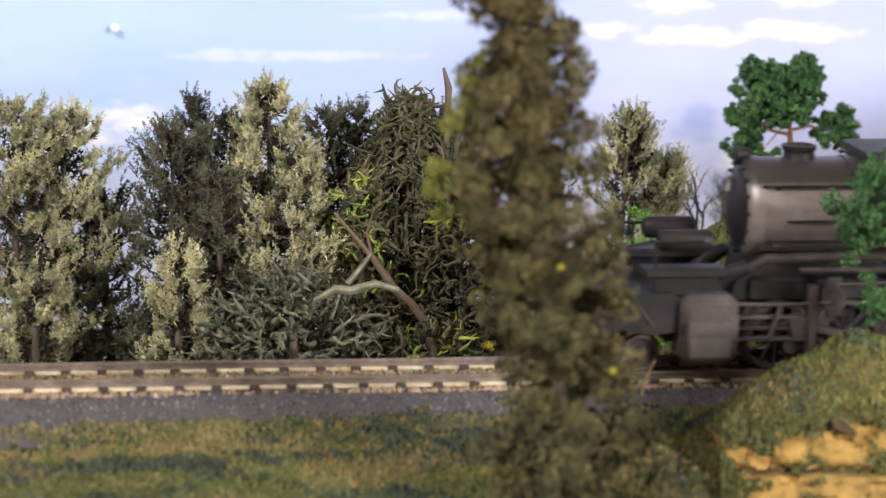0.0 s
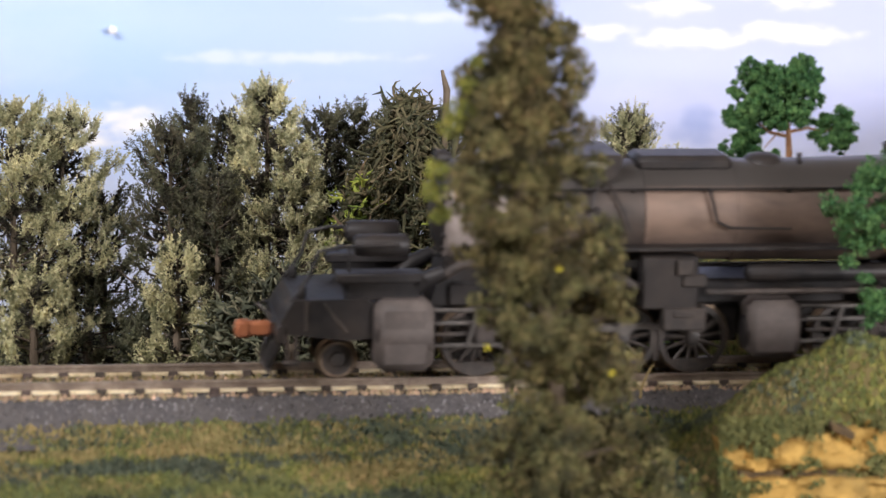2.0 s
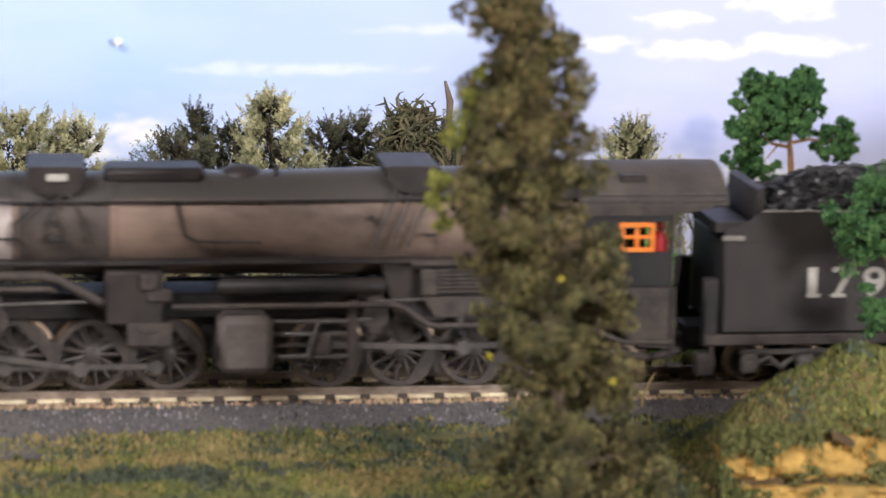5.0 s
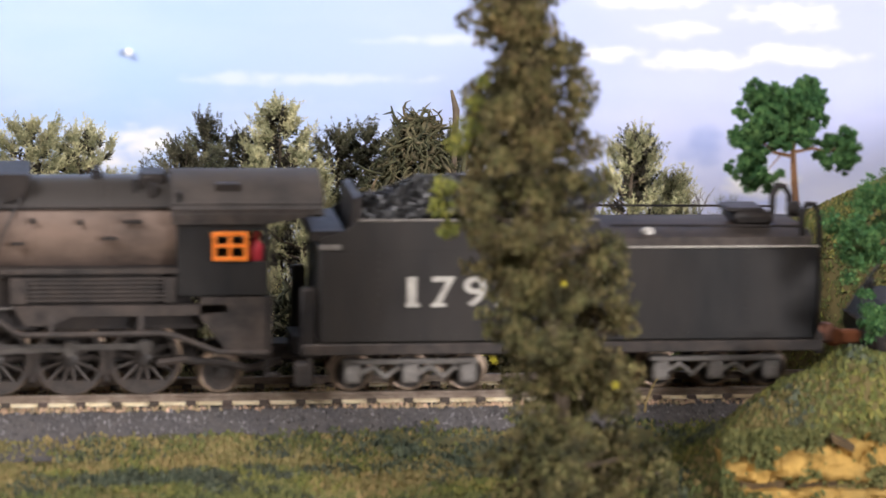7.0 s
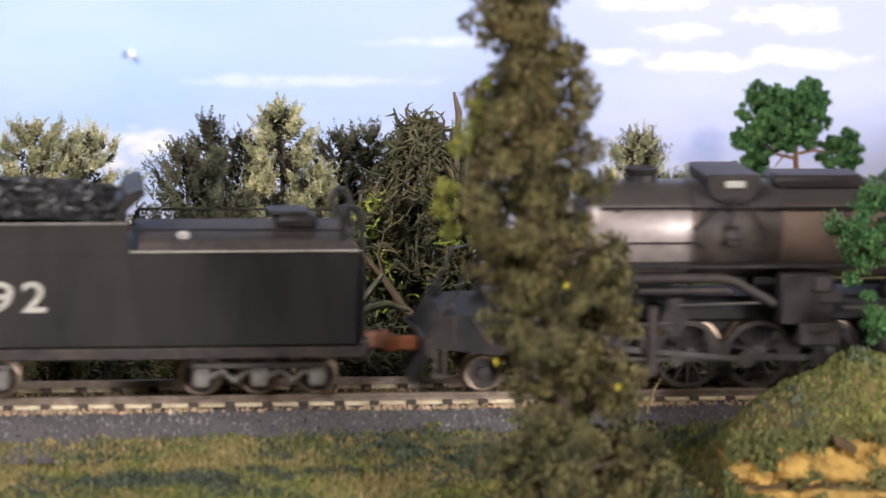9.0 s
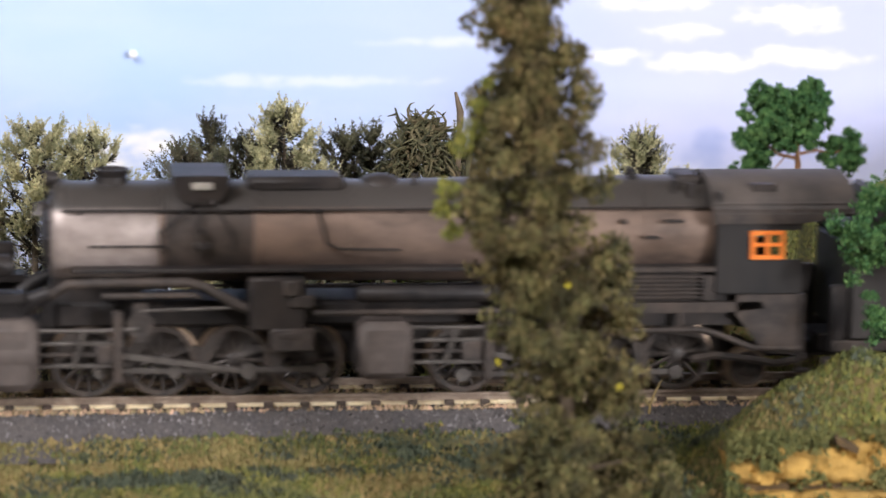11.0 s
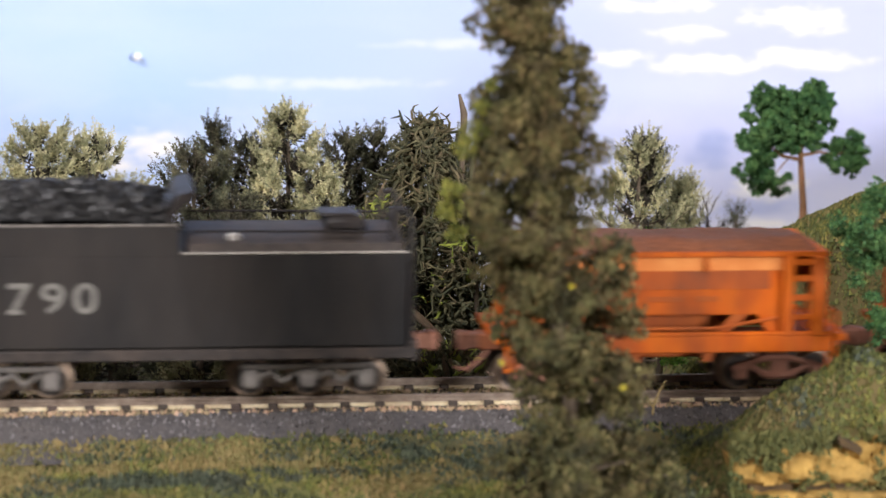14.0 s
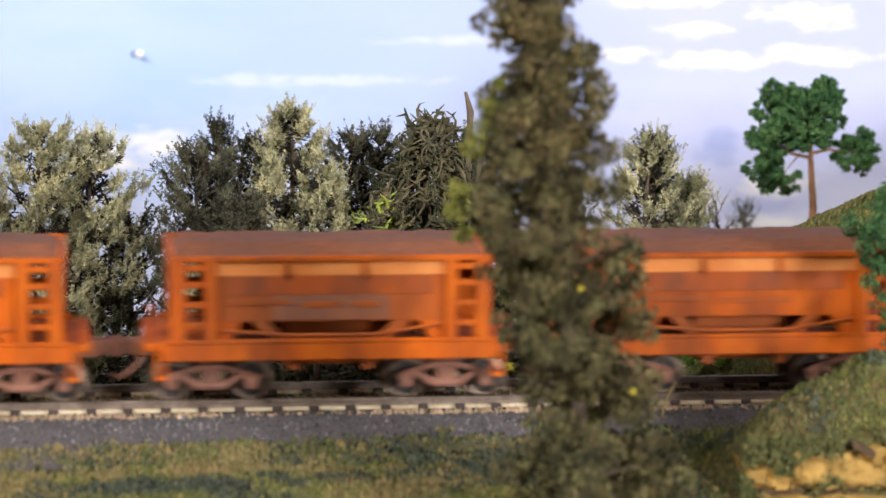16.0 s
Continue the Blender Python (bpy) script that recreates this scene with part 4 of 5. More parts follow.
FIGURE = material("red_plastic", (0.55, 0.03, 0.05), (0.62, 0.05, 0.07), 600, 0.5, 0.0, 0.1)


def lettering(words, mat_, parent, x0, x1, z0, z1, y):
    """Road number cut as thin slab letters, each digit a mesh of its own."""
    step = (x1 - x0) / len(words)
    for i, ch in enumerate(words):
        cu = bpy.data.curves.new("digit", "FONT")
        cu.body, cu.size, cu.extrude, cu.offset = ch, 1.0, 0.01, 0.016
        tmp = bpy.data.objects.new("digit", cu)
        scene.collection.objects.link(tmp)
        bpy.context.view_layer.update()
        me = bpy.data.meshes.new_from_object(tmp.evaluated_get(bpy.context.evaluated_depsgraph_get()))
        bpy.data.objects.remove(tmp)
        xs, ys = [v.co.x for v in me.vertices], [v.co.y for v in me.vertices]
        a0, a1, b0, b1 = min(xs), max(xs), min(ys), max(ys)
        w = step * (0.74 if ch != "1" else 0.30)
        lift = (step - w) * 0.5
        for v in me.vertices:
            px_ = x0 + i * step + lift + (v.co.x - a0) / (a1 - a0) * w
            pz = z0 + (v.co.y - b0) / (b1 - b0) * (z1 - z0)
            v.co = (px_ * MM, (y - 0.12 + v.co.z * 6) * MM, pz * MM)
        if ch in "17":
            bm = bmesh.new()
            bm.from_mesh(me)
            foot, wide = (lift + w * 0.62, w * 1.5) if ch == "1" else (lift + w * 0.3, w * 0.62)
            bmesh.ops.create_cube(bm, size=1, matrix=Matrix.Translation(((x0 + i * step + foot) * MM, (y - 0.1) * MM, (z0 + 0.45) * MM)) @ Matrix.Diagonal((wide * MM, 0.0002, 0.0009, 1)))
            bm.to_mesh(me)
            bm.free()
        me.materials.clear()
        me.materials.append(mat_)
        part("digit", me, mat_, parent)


def tender(number, mat_):
    """Origin at the front of the tank, counted rearwards."""
    e = thing("tender", "black coal tender with road number on its side", "tender", "engine tenders")
    L = 121.4
    part("tank", Shape().box(0, L, -16.6, 16.6, 13.6, 36.4, 0.5), TENDER, e, "dull black riveted tank side")
    side_out = [(0, 36), (0, 39.4), (3, 39.8), (6, 41), (9, 43.4), (66.6, 43.4), (67.2, 42), (67.2, 36)]
    for s in (-1, 1):
        part("bunker_side", Shape().prism(side_out, s * 16.3 - 0.35, s * 16.3 + 0.35), TENDER, e)
        part("rim_line", Shape().tube([(9, s * 16.7, 43.4), (66.8, s * 16.7, 43.4)], 0.34, 5), JOURNAL, e, "pale worn rim")
        part("deck_rim", Shape().tube([(67.5, s * 16.6, 36.6), (L, s * 16.6, 36.6)], 0.28, 5), CREAM, e, "cream painted deck edge")
        part("frame_sill", Shape().box(-4, L + 2, s * 15.4 - 1, s * 15.4 + 1, 10.6, 13.4, 0.3), GREYDUST, e)
        rivets = Shape()
        for x in range(3, 120, 3):
            rivets.box(x - 0.22, x + 0.22, s * 16.65 - 0.15, s * 16.65 + 0.15, 15.0, 15.44, 0.1)
        for x in (14, 44, 74, 104):
            for z in range(17, 36, 2):
                rivets.box(x - 0.2, x + 0.2, s * 16.65 - 0.15, s * 16.65 + 0.15, z, z + 0.4, 0.1)
        part("rivet_line", rivets, TENDER, e)
        part("front_step", Shape().box(-5.5, -1, s * 13.5 - 2.2, s * 13.5 + 2.2, 2.8, 8.6, 0.5).tube([(-2, s * 15.4, 5), (-2, s * 15.4, 14)], 0.6, 6), GREYDUST, e)
        part("front_post", Shape().box(-4.4, -0.6, s * 14.5 - 1.6, s * 14.5 + 1.6, 10, 27, 0.6), IRON, e)
        part("rear_rail", Shape().tube([(L - 3.6, s * 14, 36), (L - 3.8, s * 14, 44), (L - 2.6, s * 14, 46.6), (L - 0.8, s * 14, 46.4), (L + 0.6, s * 14, 44), (L + 1, s * 14, 30), (L + 1, s * 14, 14)], 0.85, 6), IRON, e)
        part("deck_rail", Shape().tube([(70, s * 14.6, 41.6), (100, s * 14.6, 41.4), (L - 4, s * 14.6, 41.2)], 0.3, 5), IRON, e)
    part("wing_plate", Shape().prism([(-2.2, 38.4), (-2.2, 40.8), (6, 40.8), (6, 38.4)], -16.2, 16.2), IRON, e)
    part("wing_trim", Shape().box(-0.5, 5, -17.1, -16.6, 36.4, 37.6, 0.1), JOURNAL, e, "dusty grey ledge")
    part("coal_board", Shape().prism([(7.4, 36), (8.2, 48.2), (10, 48.8), (10.6, 36)], -14, 14), IRON, e)
    part("bunker_end", Shape().prism([(60, 36), (66.6, 50.0), (70.2, 51.2), (71, 49.8), (66, 45.4), (65.8, 36)], -14.4, 14.4), IRON, e)
    heap, rnd = Shape(), random.Random(8)
    for _ in range(1500):
        x, y = rnd.uniform(9, 64), rnd.uniform(-14.6, 14.6)
        top = 42.6 + (6.4 * ease(8, 30, x) * (1 - 0.35 * ease(44, 66, x)) + 2.4) * math.cos(y / 14.6 * 1.25) + rnd.uniform(-0.9, 0.5)
        r = rnd.uniform(0.7, 1.8)
        q = [Vector((rnd.uniform(-1, 1), rnd.uniform(-1, 1), rnd.uniform(-1, 1))).normalized() * r * rnd.uniform(0.7, 1.1) for _ in range(3)]
        c = Vector((x, y, top - r * 0.3))
        v = [c + q[0], c + q[1], c + q[2], c - q[0], c - q[1], c - q[2]]
        heap.add([tuple(a) for a in v], [(0, 1, 2), (1, 3, 2), (3, 4, 2), (4, 0, 2), (1, 0, 5), (3, 1, 5), (4, 3, 5), (0, 4, 5)])
    mound = [(8 + 58 * i / 20, -14.6 + 29.2 * j / 10) for j in range(11) for i in range(21)]
    heap.add([(x, y, 41.6 + (6.4 * ease(8, 30, x) * (1 - 0.35 * ease(44, 66, x)) + 2.2) * math.cos(y / 14.6 * 1.25)) for x, y in mound],
             [(j * 21 + i, j * 21 + i + 1, (j + 1) * 21 + i + 1, (j + 1) * 21 + i) for j in range(10) for i in range(20)])
    part("coal_load", heap, COAL, e, "heaped black coal", fix=False)
    deck = part("deck", Shape().extrude_x([(-16.2, 36.3), (-15.2, 38.6), (-12, 39.6), (0, 40.0), (12, 39.6), (15.2, 38.6), (16.2, 36.3)], 69, L - 1.2, True), GREYDUST, e, "dusty grey rear deck")
    part("water_hatch", Shape().box(102, 112, -9, 3, 40, 43.8, 1.2).box(100.5, 110, -8, 2, 43.4, 44.6, 0.5), IRON, e)
    part("deck_fitting", Shape().lathe((80, -12, 39.6), (0, 0, 1), [(-0.6, 1.6), (0.4, 1.6), (0.9, 1.1), (1.1, 0.4)], 12), WHITE, e, "small white deck fitting")
    part("rear_lamp", Shape().lathe((L - 2.4, 0, 43), (1, 0, 0), [(-1.4, 1.0), (-1, 1.8), (1.4, 2.0), (1.8, 1.5)], 14), IRON, e)
    part("underframe", Shape().box(-6, L + 3, -6, 6, 8.4, 13.2, 0.5), IRON, e)
    part("rear_beam", Shape().box(L + 0.4, L + 2.8, -15.5, 15.5, 9.6, 14.6, 0.4), GREYDUST, e)
    part("rear_coupler", Shape().box(L + 2, L + 7, -2, 2, 9.6, 13.6, 0.6).box(L + 6, L + 9.4, -2.4, 2, 9.2, 14, 0.7), TRUCK, e)
    lettering(number, mat_, e, 18.2, 48.8, 22.4, 29.8, -16.75)
    for x0 in (8.6, 84.2):
        for s in (-1, 1):
            y = s * 11.2
            fr = Shape()
            for k in range(2):
                a = x0 + k * 14 + 1
                fr.tube([(a, y, 4.6), (a + 4, y, 6.6), (a + 7, y, 4.0), (a + 10, y, 6.6), (a + 12.6, y, 4.6)], 0.85, 6)
            fr.box(x0 - 2.5, x0 + 30.5, y - 0.6, y + 0.6, 7.2, 8.6, 0.3)
            f = part("truck_frame", fr, JOURNAL, e, "pale dusty truck frame")
            for k in range(3):
                part("journal_box", Shape().box(x0 + k * 14 - 2.0, x0 + k * 14 + 2.0, y - 1.4 + s * 0.4, y + 1.4 + s * 0.4, 2.8, 7.6, 0.5).box(x0 + k * 14 - 1.4, x0 + k * 14 + 1.4, y + s * 1.6 - 0.4, y + s * 1.6 + 0.4, 3.4, 6, 0.3), JOURNAL, f, "pale dusty journal box")
        for k in range(3):
            ROLLING.append((wheelset(e, x0 + k * 14, SMALL_R, 0), SMALL_R, 15.0 * k))
    return e


JOURNAL = material("dusty_journal_box", (0.15, 0.14, 0.13), (0.25, 0.23, 0.205), 500, 0.7, 0.0, 0.2, (0.14, 0.12, 0.10), 200, 0.6)


def ore_car(plate, lower):
    """Origin at the front corner post, counted rearwards."""
    e = thing("ore_car", "rust red ore hopper car heaped with brown ore", "freight car", "loaded ore cars")
    L = 75.5
    for s in (-1, 1):
        y = s * 15.6
        part("top_rim", Shape().box(-0.4, L + 0.4, y - 0.7, y + 0.7, 34.6, 36.0, 0.25), RUST, e)
        # the panel slopes out to the rim; the light it catches is painted pale
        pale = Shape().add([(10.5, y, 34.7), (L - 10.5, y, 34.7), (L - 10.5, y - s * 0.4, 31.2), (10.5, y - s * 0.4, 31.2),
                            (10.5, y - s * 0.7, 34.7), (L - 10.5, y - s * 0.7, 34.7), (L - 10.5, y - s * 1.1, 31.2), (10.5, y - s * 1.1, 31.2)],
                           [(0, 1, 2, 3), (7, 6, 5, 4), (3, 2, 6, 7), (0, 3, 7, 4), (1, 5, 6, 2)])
        part("upper_panel", pale, RUSTLIT, e, "upper side panel, painted paler as if catching light")
        part("side_plate", Shape().box(10.2, L - 10.2, y - s * 0.9 - 0.4, y - s * 0.9 + 0.4, 20.2, 31.3, 0.15), plate, e)
        part("stain_panel", Shape().box(14, L - 14, y - s * 0.45 - 0.08, y - s * 0.45 + 0.08, 26.6, 31.1, 0.05), RUSTSTAIN, e, "ore-stained side panel")
        part("belly_panel", Shape().box(24, L - 24, y - s * 0.45 - 0.08, y - s * 0.45 + 0.08, 20.6, 26.5, 0.05), lower, e)
        for x in (27, 45.5):
            part("side_rib", Shape().box(x - 0.55, x + 0.55, y - 0.7, y + 0.35, 31.0, 34.6, 0.2), RUST, e)
        for x, w, z in ((13, 15, 24.2), (31, 9, 23.6), (43, 6, 23.6)):
            part("lettering_bar", Shape().box(x, x + w, y - s * 0.28 - 0.1, y - s * 0.28 + 0.1, z, z + 1.3, 0.04), RUSTMID, e, "illegible worn lettering")
        for x, w in ((0, 3.6), (8.0, 2.8), (L - 10.8, 2.8), (L - 3.6, 3.6)):
            part("corner_post", Shape().box(x, x + w, y - 1.1, y + 0.5, 15, 34.8, 0.25), RUST, e)
        for x0 in (3.5, L - 8.1):
            for z in (19.6, 24.4, 29.2, 33.2):
                part("ladder_rung", Shape().box(x0, x0 + 4.7, y - 0.5, y + 0.5, z - 0.75, z + 0.75, 0.2), RUST, e)
        part("side_sill", Shape().box(-2, L + 2, y - 0.8, y + 0.6, 11.0, 15.9, 0.3), RUST, e)
        part("sill_flange", Shape().box(-2, L + 2, y + s * 0.5 - 0.5, y + s * 0.5 + 0.5, 15.2, 16.2, 0.2), RUST, e)
        part("side_brace", Shape().tube([(12, y - s * 0.4, 18.2), (28, y - s * 0.4, 16.9), (48, y - s * 0.4, 16.9), (64, y - s * 0.4, 19.4)], 0.45, 6), RUSTMID, e)
        for a, b, c in ((10.5, 17, 14), (L - 10.5, L - 17, L - 14)):
            part("brace_gusset", Shape().prism([(a, 15.6), (a, 20.4), (b, 20.4), (c, 15.6)], y - s * 1.0 - 0.4, y - s * 1.0 + 0.4), RUST, e)
        for x in (-3.4, L + 0.6):
            part("corner_step", Shape().box(x, x + 2.8, y - 0.6, y + 0.5, 6.4, 7.4, 0.2).box(x, x + 0.7, y - 0.4, y + 0.3, 7, 15.4, 0.1).box(x + 2.1, x + 2.8, y - 0.4, y + 0.3, 7, 15.4, 0.1), RUST, e)
    # hopper: sloping ends and belly
    hop = Shape()
    hop.prism([(10.4, 34.6), (9.4, 34.6), (9.4, 29.5), (26, 13.5), (28, 8.5), (30, 8.5), (30, 12)], -15, 15)
    hop.prism([(L - 10.4, 34.6), (L - 9.4, 34.6), (L - 9.4, 29.5), (L - 26, 13.5), (L - 28, 8.5), (L - 30, 8.5), (L - 30, 12)], -15, 15)
    hop.box(26, L - 26, -10, 10, 8.6, 20, 0.5)
    part("hopper", hop, RUSTMID, e, "ore-stained hopper slope sheets")
    for x in (0.4, L - 0.4):
        part("end_rim", Shape().box(x - 0.8, x + 0.8, -15, 15, 34.6, 36, 0.25), RUST, e)
        part("end_sheet", Shape().box(x - 0.45, x + 0.45, -15, 15, 25.0, 34.7, 0.1), RUSTMID, e)
    for x in (-6, L - 9):
        part("end_platform", Shape().box(x, x + 15, -15.4, 15.4, 13.4, 15.2, 0.3), RUST, e)
    for x in (9.8, L - 9.8):
        part("bolster", Shape().box(x - 2.8, x + 2.8, -9, 9, 7, 11, 0.5), RUSTDARK, e)
    part("centre_sill", Shape().box(-8, L + 8, -3, 3, 9.4, 13.4, 0.4), RUSTDARK, e)
    for x in (2.2, L - 3.2):
        part("end_stanchion", Shape().box(x, x + 1, -9, -8, 15, 34, 0.2).box(x, x + 1, 8, 9, 15, 34, 0.2), RUST, e)
    for x, d in ((-4.2, 1), (L + 4.2, -1)):
        part("brake_wheel" if d > 0 else "grab_iron", Shape().lathe((x, -7, 20.5), (1, 0, 0), [(-0.3, 2.6), (0.3, 2.6), (0.4, 2.0), (0.1, 0.8)], 16).cyl((x, -7, 14.6), (x, -7, 20.5), 0.4, n=6) if d > 0
             else Shape().tube([(x, -12, 15), (x, -12, 20), (x, -5, 20), (x, -5, 15)], 0.4, 6), RUST, e)
    part("coupler", Shape().box(-11, -6, -2, 2, 9.6, 13.4, 0.5).box(-13.4, -10.4, -2.6, 2, 9.2, 13.8, 0.6), TRUCK, e)
    part("coupler", Shape().box(L + 6, L + 11, -2, 2, 9.6, 13.4, 0.5).box(L + 10, L + 12, -2, 2.6, 9.2, 13.8, 0.6), TRUCK, e)
    part("air_hose", Shape().tube([(-6, -4, 9.6), (-8.4, -4.4, 7), (-11.4, -3.4, 4.6), (-13.4, -2, 5.2)], 0.5, 6), TRUCK, e)
    nx, ny = 44, 18
    load = []
    for j in range(ny):
        for i in range(nx):
            x, y = 0.6 + (L - 1.2) * i / (nx - 1), -15 + 30 * j / (ny - 1)
            edge = min(ease(-0.6, 4.5, x), ease(-0.6, 4.5, L - x), ease(-0.6, 9, 15 - abs(y)))
            load.append((x, y, 35.0 + 2.9 * edge + edge * 0.7 * noise.noise((x * 0.09, y * 0.12, 3)) + 0.45 * edge * noise.noise((x * 0.4, y * 0.4, 7))))
    part("ore_load", Shape().add(load, [(j * nx + i, j * nx + i + 1, (j + 1) * nx + i + 1, (j + 1) * nx + i) for j in range(ny - 1) for i in range(nx - 1)], True), ORE, e, "heaped dusty brown ore", fix=False)
    for x0 in (9.8, L - 9.8):
        for s in (-1, 1):
            y = s * 11.0
            fr = Shape().tube([(x0 - 11.5, y, 5.4), (x0 - 8, y, 7.0), (x0 - 3, y, 4.0), (x0 + 3, y, 4.0), (x0 + 8, y, 7.0), (x0 + 11.5, y, 5.4)], 1.0, 7)
            fr.tube([(x0 - 9, y, 6.6), (x0 - 3, y, 8.4), (x0 + 3, y, 8.4), (x0 + 9, y, 6.6)], 0.8, 6)
            fr.box(x0 - 2.4, x0 + 2.4, y - 0.6, y + 0.6, 3.8, 8.8, 0.3)
            f = part("truck_frame", fr, TRUCK, e)
            for d in (-9.5, 9.5):
                part("journal_box", Shape().box(x0 + d - 1.5, x0 + d + 1.5, y - 1.2 + s * 0.5, y + 1.2 + s * 0.5, 3.2, 6.6, 0.5), TRUCK, f)
        for d in (-9.5, 9.5):
            ROLLING.append((wheelset(e, x0 + d, SMALL_R, 0), SMALL_R, 10.0))
    return e


def train():
    PITCH = 371.0
    for k, (number, mat_) in enumerate((("1792", CREAM), ("1790", FADED))):
        VEHICLES.append((locomotive(k == 0), k * PITCH))
        VEHICLES.append((tender(number, mat_), k * PITCH + 218.2))
    for k in range(4):
        VEHICLES.append((ore_car(*((RUST, RUST), (RUSTMID, RUSTDARK), (RUST, RUST), (RUSTMID, RUSTMID))[k]), 738.0 + 100.0 * k))


def motions():
    times = [i / 15 for i in range(241)]
    for ob, offset in VEHICLES:
        walk(ob, [(t, pose((travelled(t) + offset) * MM, TRACK_Y * MM, 0)) for t in times])
    for ob, r, phase in ROLLING:
        x = ob.location.x
        walk(ob, [(t, pose(x, 0, r * MM, 0, math.degrees(travelled(t) / r) + phase, 0)) for t in times])
    for ob, kind, x0, shift, side in RODS:
        rows = []
        for t in times:
            a = travelled(t) / DRIVER_R + radians(shift)
            px_, pz = x0 + CRANK * math.cos(a), DRIVER_R - CRANK * math.sin(a)
            dz = pz - 11.4
            reach = math.sqrt(34.0 ** 2 - dz * dz)
            if kind == "side":
                rows.append((t, pose(px_ * MM, 0, pz * MM)))
            elif kind == "main":
                rows.append((t, pose(px_ * MM, 0, pz * MM, 0, math.degrees(math.asin(-dz / 34.0)), 0)))
            else:
                rows.append((t, pose((px_ - reach) * MM, 0, 11.4 * MM)))
        walk(ob, rows)


# ---- plants and rocks ----
def brush(v, f, p, d, length, reach, blades, rnd):
    """A bottle brush of thin needles along d from p."""
    for _ in range(blades):
        u = rnd.random()
        q = p + d * length * u
        w = (d * rnd.uniform(0.35, 1.1) + Vector((rnd.gauss(0, 0.6), rnd.gauss(0, 0.6), rnd.gauss(0, 0.5)))).normalized()
        s = w.cross(Vector((rnd.uniform(-1, 1), rnd.uniform(-1, 1), rnd.uniform(-1, 1)))).normalized() * reach * 0.12
        n = len(v)
        a, m = q + w * reach * (1.25 - 0.6 * u) * rnd.uniform(0.75, 1.2), q + w * reach * 0.45
        v += [tuple(q), tuple(m + s), tuple(a), tuple(m - s)]
        f.append((n, n + 1, n + 2, n + 3))


def pine(x, y, z, H, grow, width, mat_, seed, label, bare=0.1, tufts=1500, size=2.7, skew=0.0, slim=0.75):
    rnd = random.Random(seed)
    e = thing("pine_tree", label, "tree", "pines behind the track", at=(x, y, z), size=grow)
    part("trunk", Shape().tube([(0, 0, -2), (skew * 0.3, 0, H * 0.4), (skew * 0.8, 0, H * 0.8), (skew, 0, H - 2)], [1.7, 1.3, 0.6, 0.2], 8), BARK, e)
    limbs, v, f, ov, of = Shape(), [], [], [], []
    count = max(int(H * 0.72), 18)
    per = max(tufts // count // 2, 6)
    for k in range(count):
        h = bare + (0.97 - bare) * (k + rnd.random()) / count
        a = k * 2.4 + rnd.uniform(-0.5, 0.5)
        lump = 1.0 + 0.85 * noise.noise((math.cos(a) * 1.2 + seed, math.sin(a) * 1.2, h * 6.0))
        reach = width * 1.08 * (1.0 - h) ** slim * rnd.uniform(0.7, 1.15) * lump + 1.6
        rise = rnd.uniform(0.0, 0.4) + 0.6 * h
        base = Vector((skew * h, 0, H * h - reach * rise * 0.6))
        tip = base + Vector((math.cos(a) * reach, math.sin(a) * reach, reach * rise))
        mid = base.lerp(tip, 0.55) - Vector((0, 0, reach * 0.08))
        limbs.tube([base, mid, tip], [0.55 * (1.1 - h), 0.35, 0.12], 5)
        spread = 0.55 + reach * 0.065
        for i in range(per):
            # inner tufts go to a dark mesh: the crown's hollow shade as colour
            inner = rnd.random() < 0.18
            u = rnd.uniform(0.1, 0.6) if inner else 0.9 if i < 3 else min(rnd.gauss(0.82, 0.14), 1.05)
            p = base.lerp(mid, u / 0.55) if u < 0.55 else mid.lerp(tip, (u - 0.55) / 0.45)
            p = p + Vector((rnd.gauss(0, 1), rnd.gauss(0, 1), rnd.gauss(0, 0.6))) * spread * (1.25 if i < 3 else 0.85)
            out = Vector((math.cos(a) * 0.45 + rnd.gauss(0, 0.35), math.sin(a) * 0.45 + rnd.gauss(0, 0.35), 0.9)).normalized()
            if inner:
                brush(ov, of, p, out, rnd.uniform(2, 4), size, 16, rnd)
            elif i < 3:
                brush(v, f, p - out * 0.5, out, rnd.uniform(6.0, 9.5), size * 0.52, 44, rnd)
            else:
                brush(v, f, p - out * 0.8, out, rnd.uniform(3.4, 7.0), size * rnd.uniform(0.45, 0.75), 30, rnd)
    for _ in range(9):
        h = rnd.uniform(0, 11)
        a = rnd.uniform(0, 6.3)
        p = Vector((skew + math.cos(a) * h * 0.3, math.sin(a) * h * 0.3, H - 4 - h))
        brush(v, f, p, Vector((math.cos(a) * 0.35, math.sin(a) * 0.35, 1)).normalized(), rnd.uniform(3.5, 6.5), size * 0.7, 22, rnd)
    part("shade_needles", Shape().add(ov, of), NEEDLESHADE, e, "dark needles painting shade inside the crown", fix=False)
    part("branchwork", limbs, BARK, e)
    part("needle_mass", Shape().add(v, f), mat_, e, fix=False)
    return e


def curl(s, p, d, length, r, rnd, bend=0.5, n=5):
    """One curling lichen strap."""
    path, rs = [], []
    axis = Vector((rnd.uniform(-1, 1), rnd.uniform(-1, 1), rnd.uniform(-1, 1))).normalized()
    turn = rnd.uniform(-bend, bend)
    steps = 6
    for k in range(steps):
        path.append(tuple(p))
        rs.append(r * (1 - 0.75 * k / (steps - 1)) * rnd.uniform(0.8, 1.2))
        p = p + d * (length / steps)
        d = (Matrix.Rotation(turn, 3, axis) @ d).normalized()
    s.tube(path, rs, n)
    return path


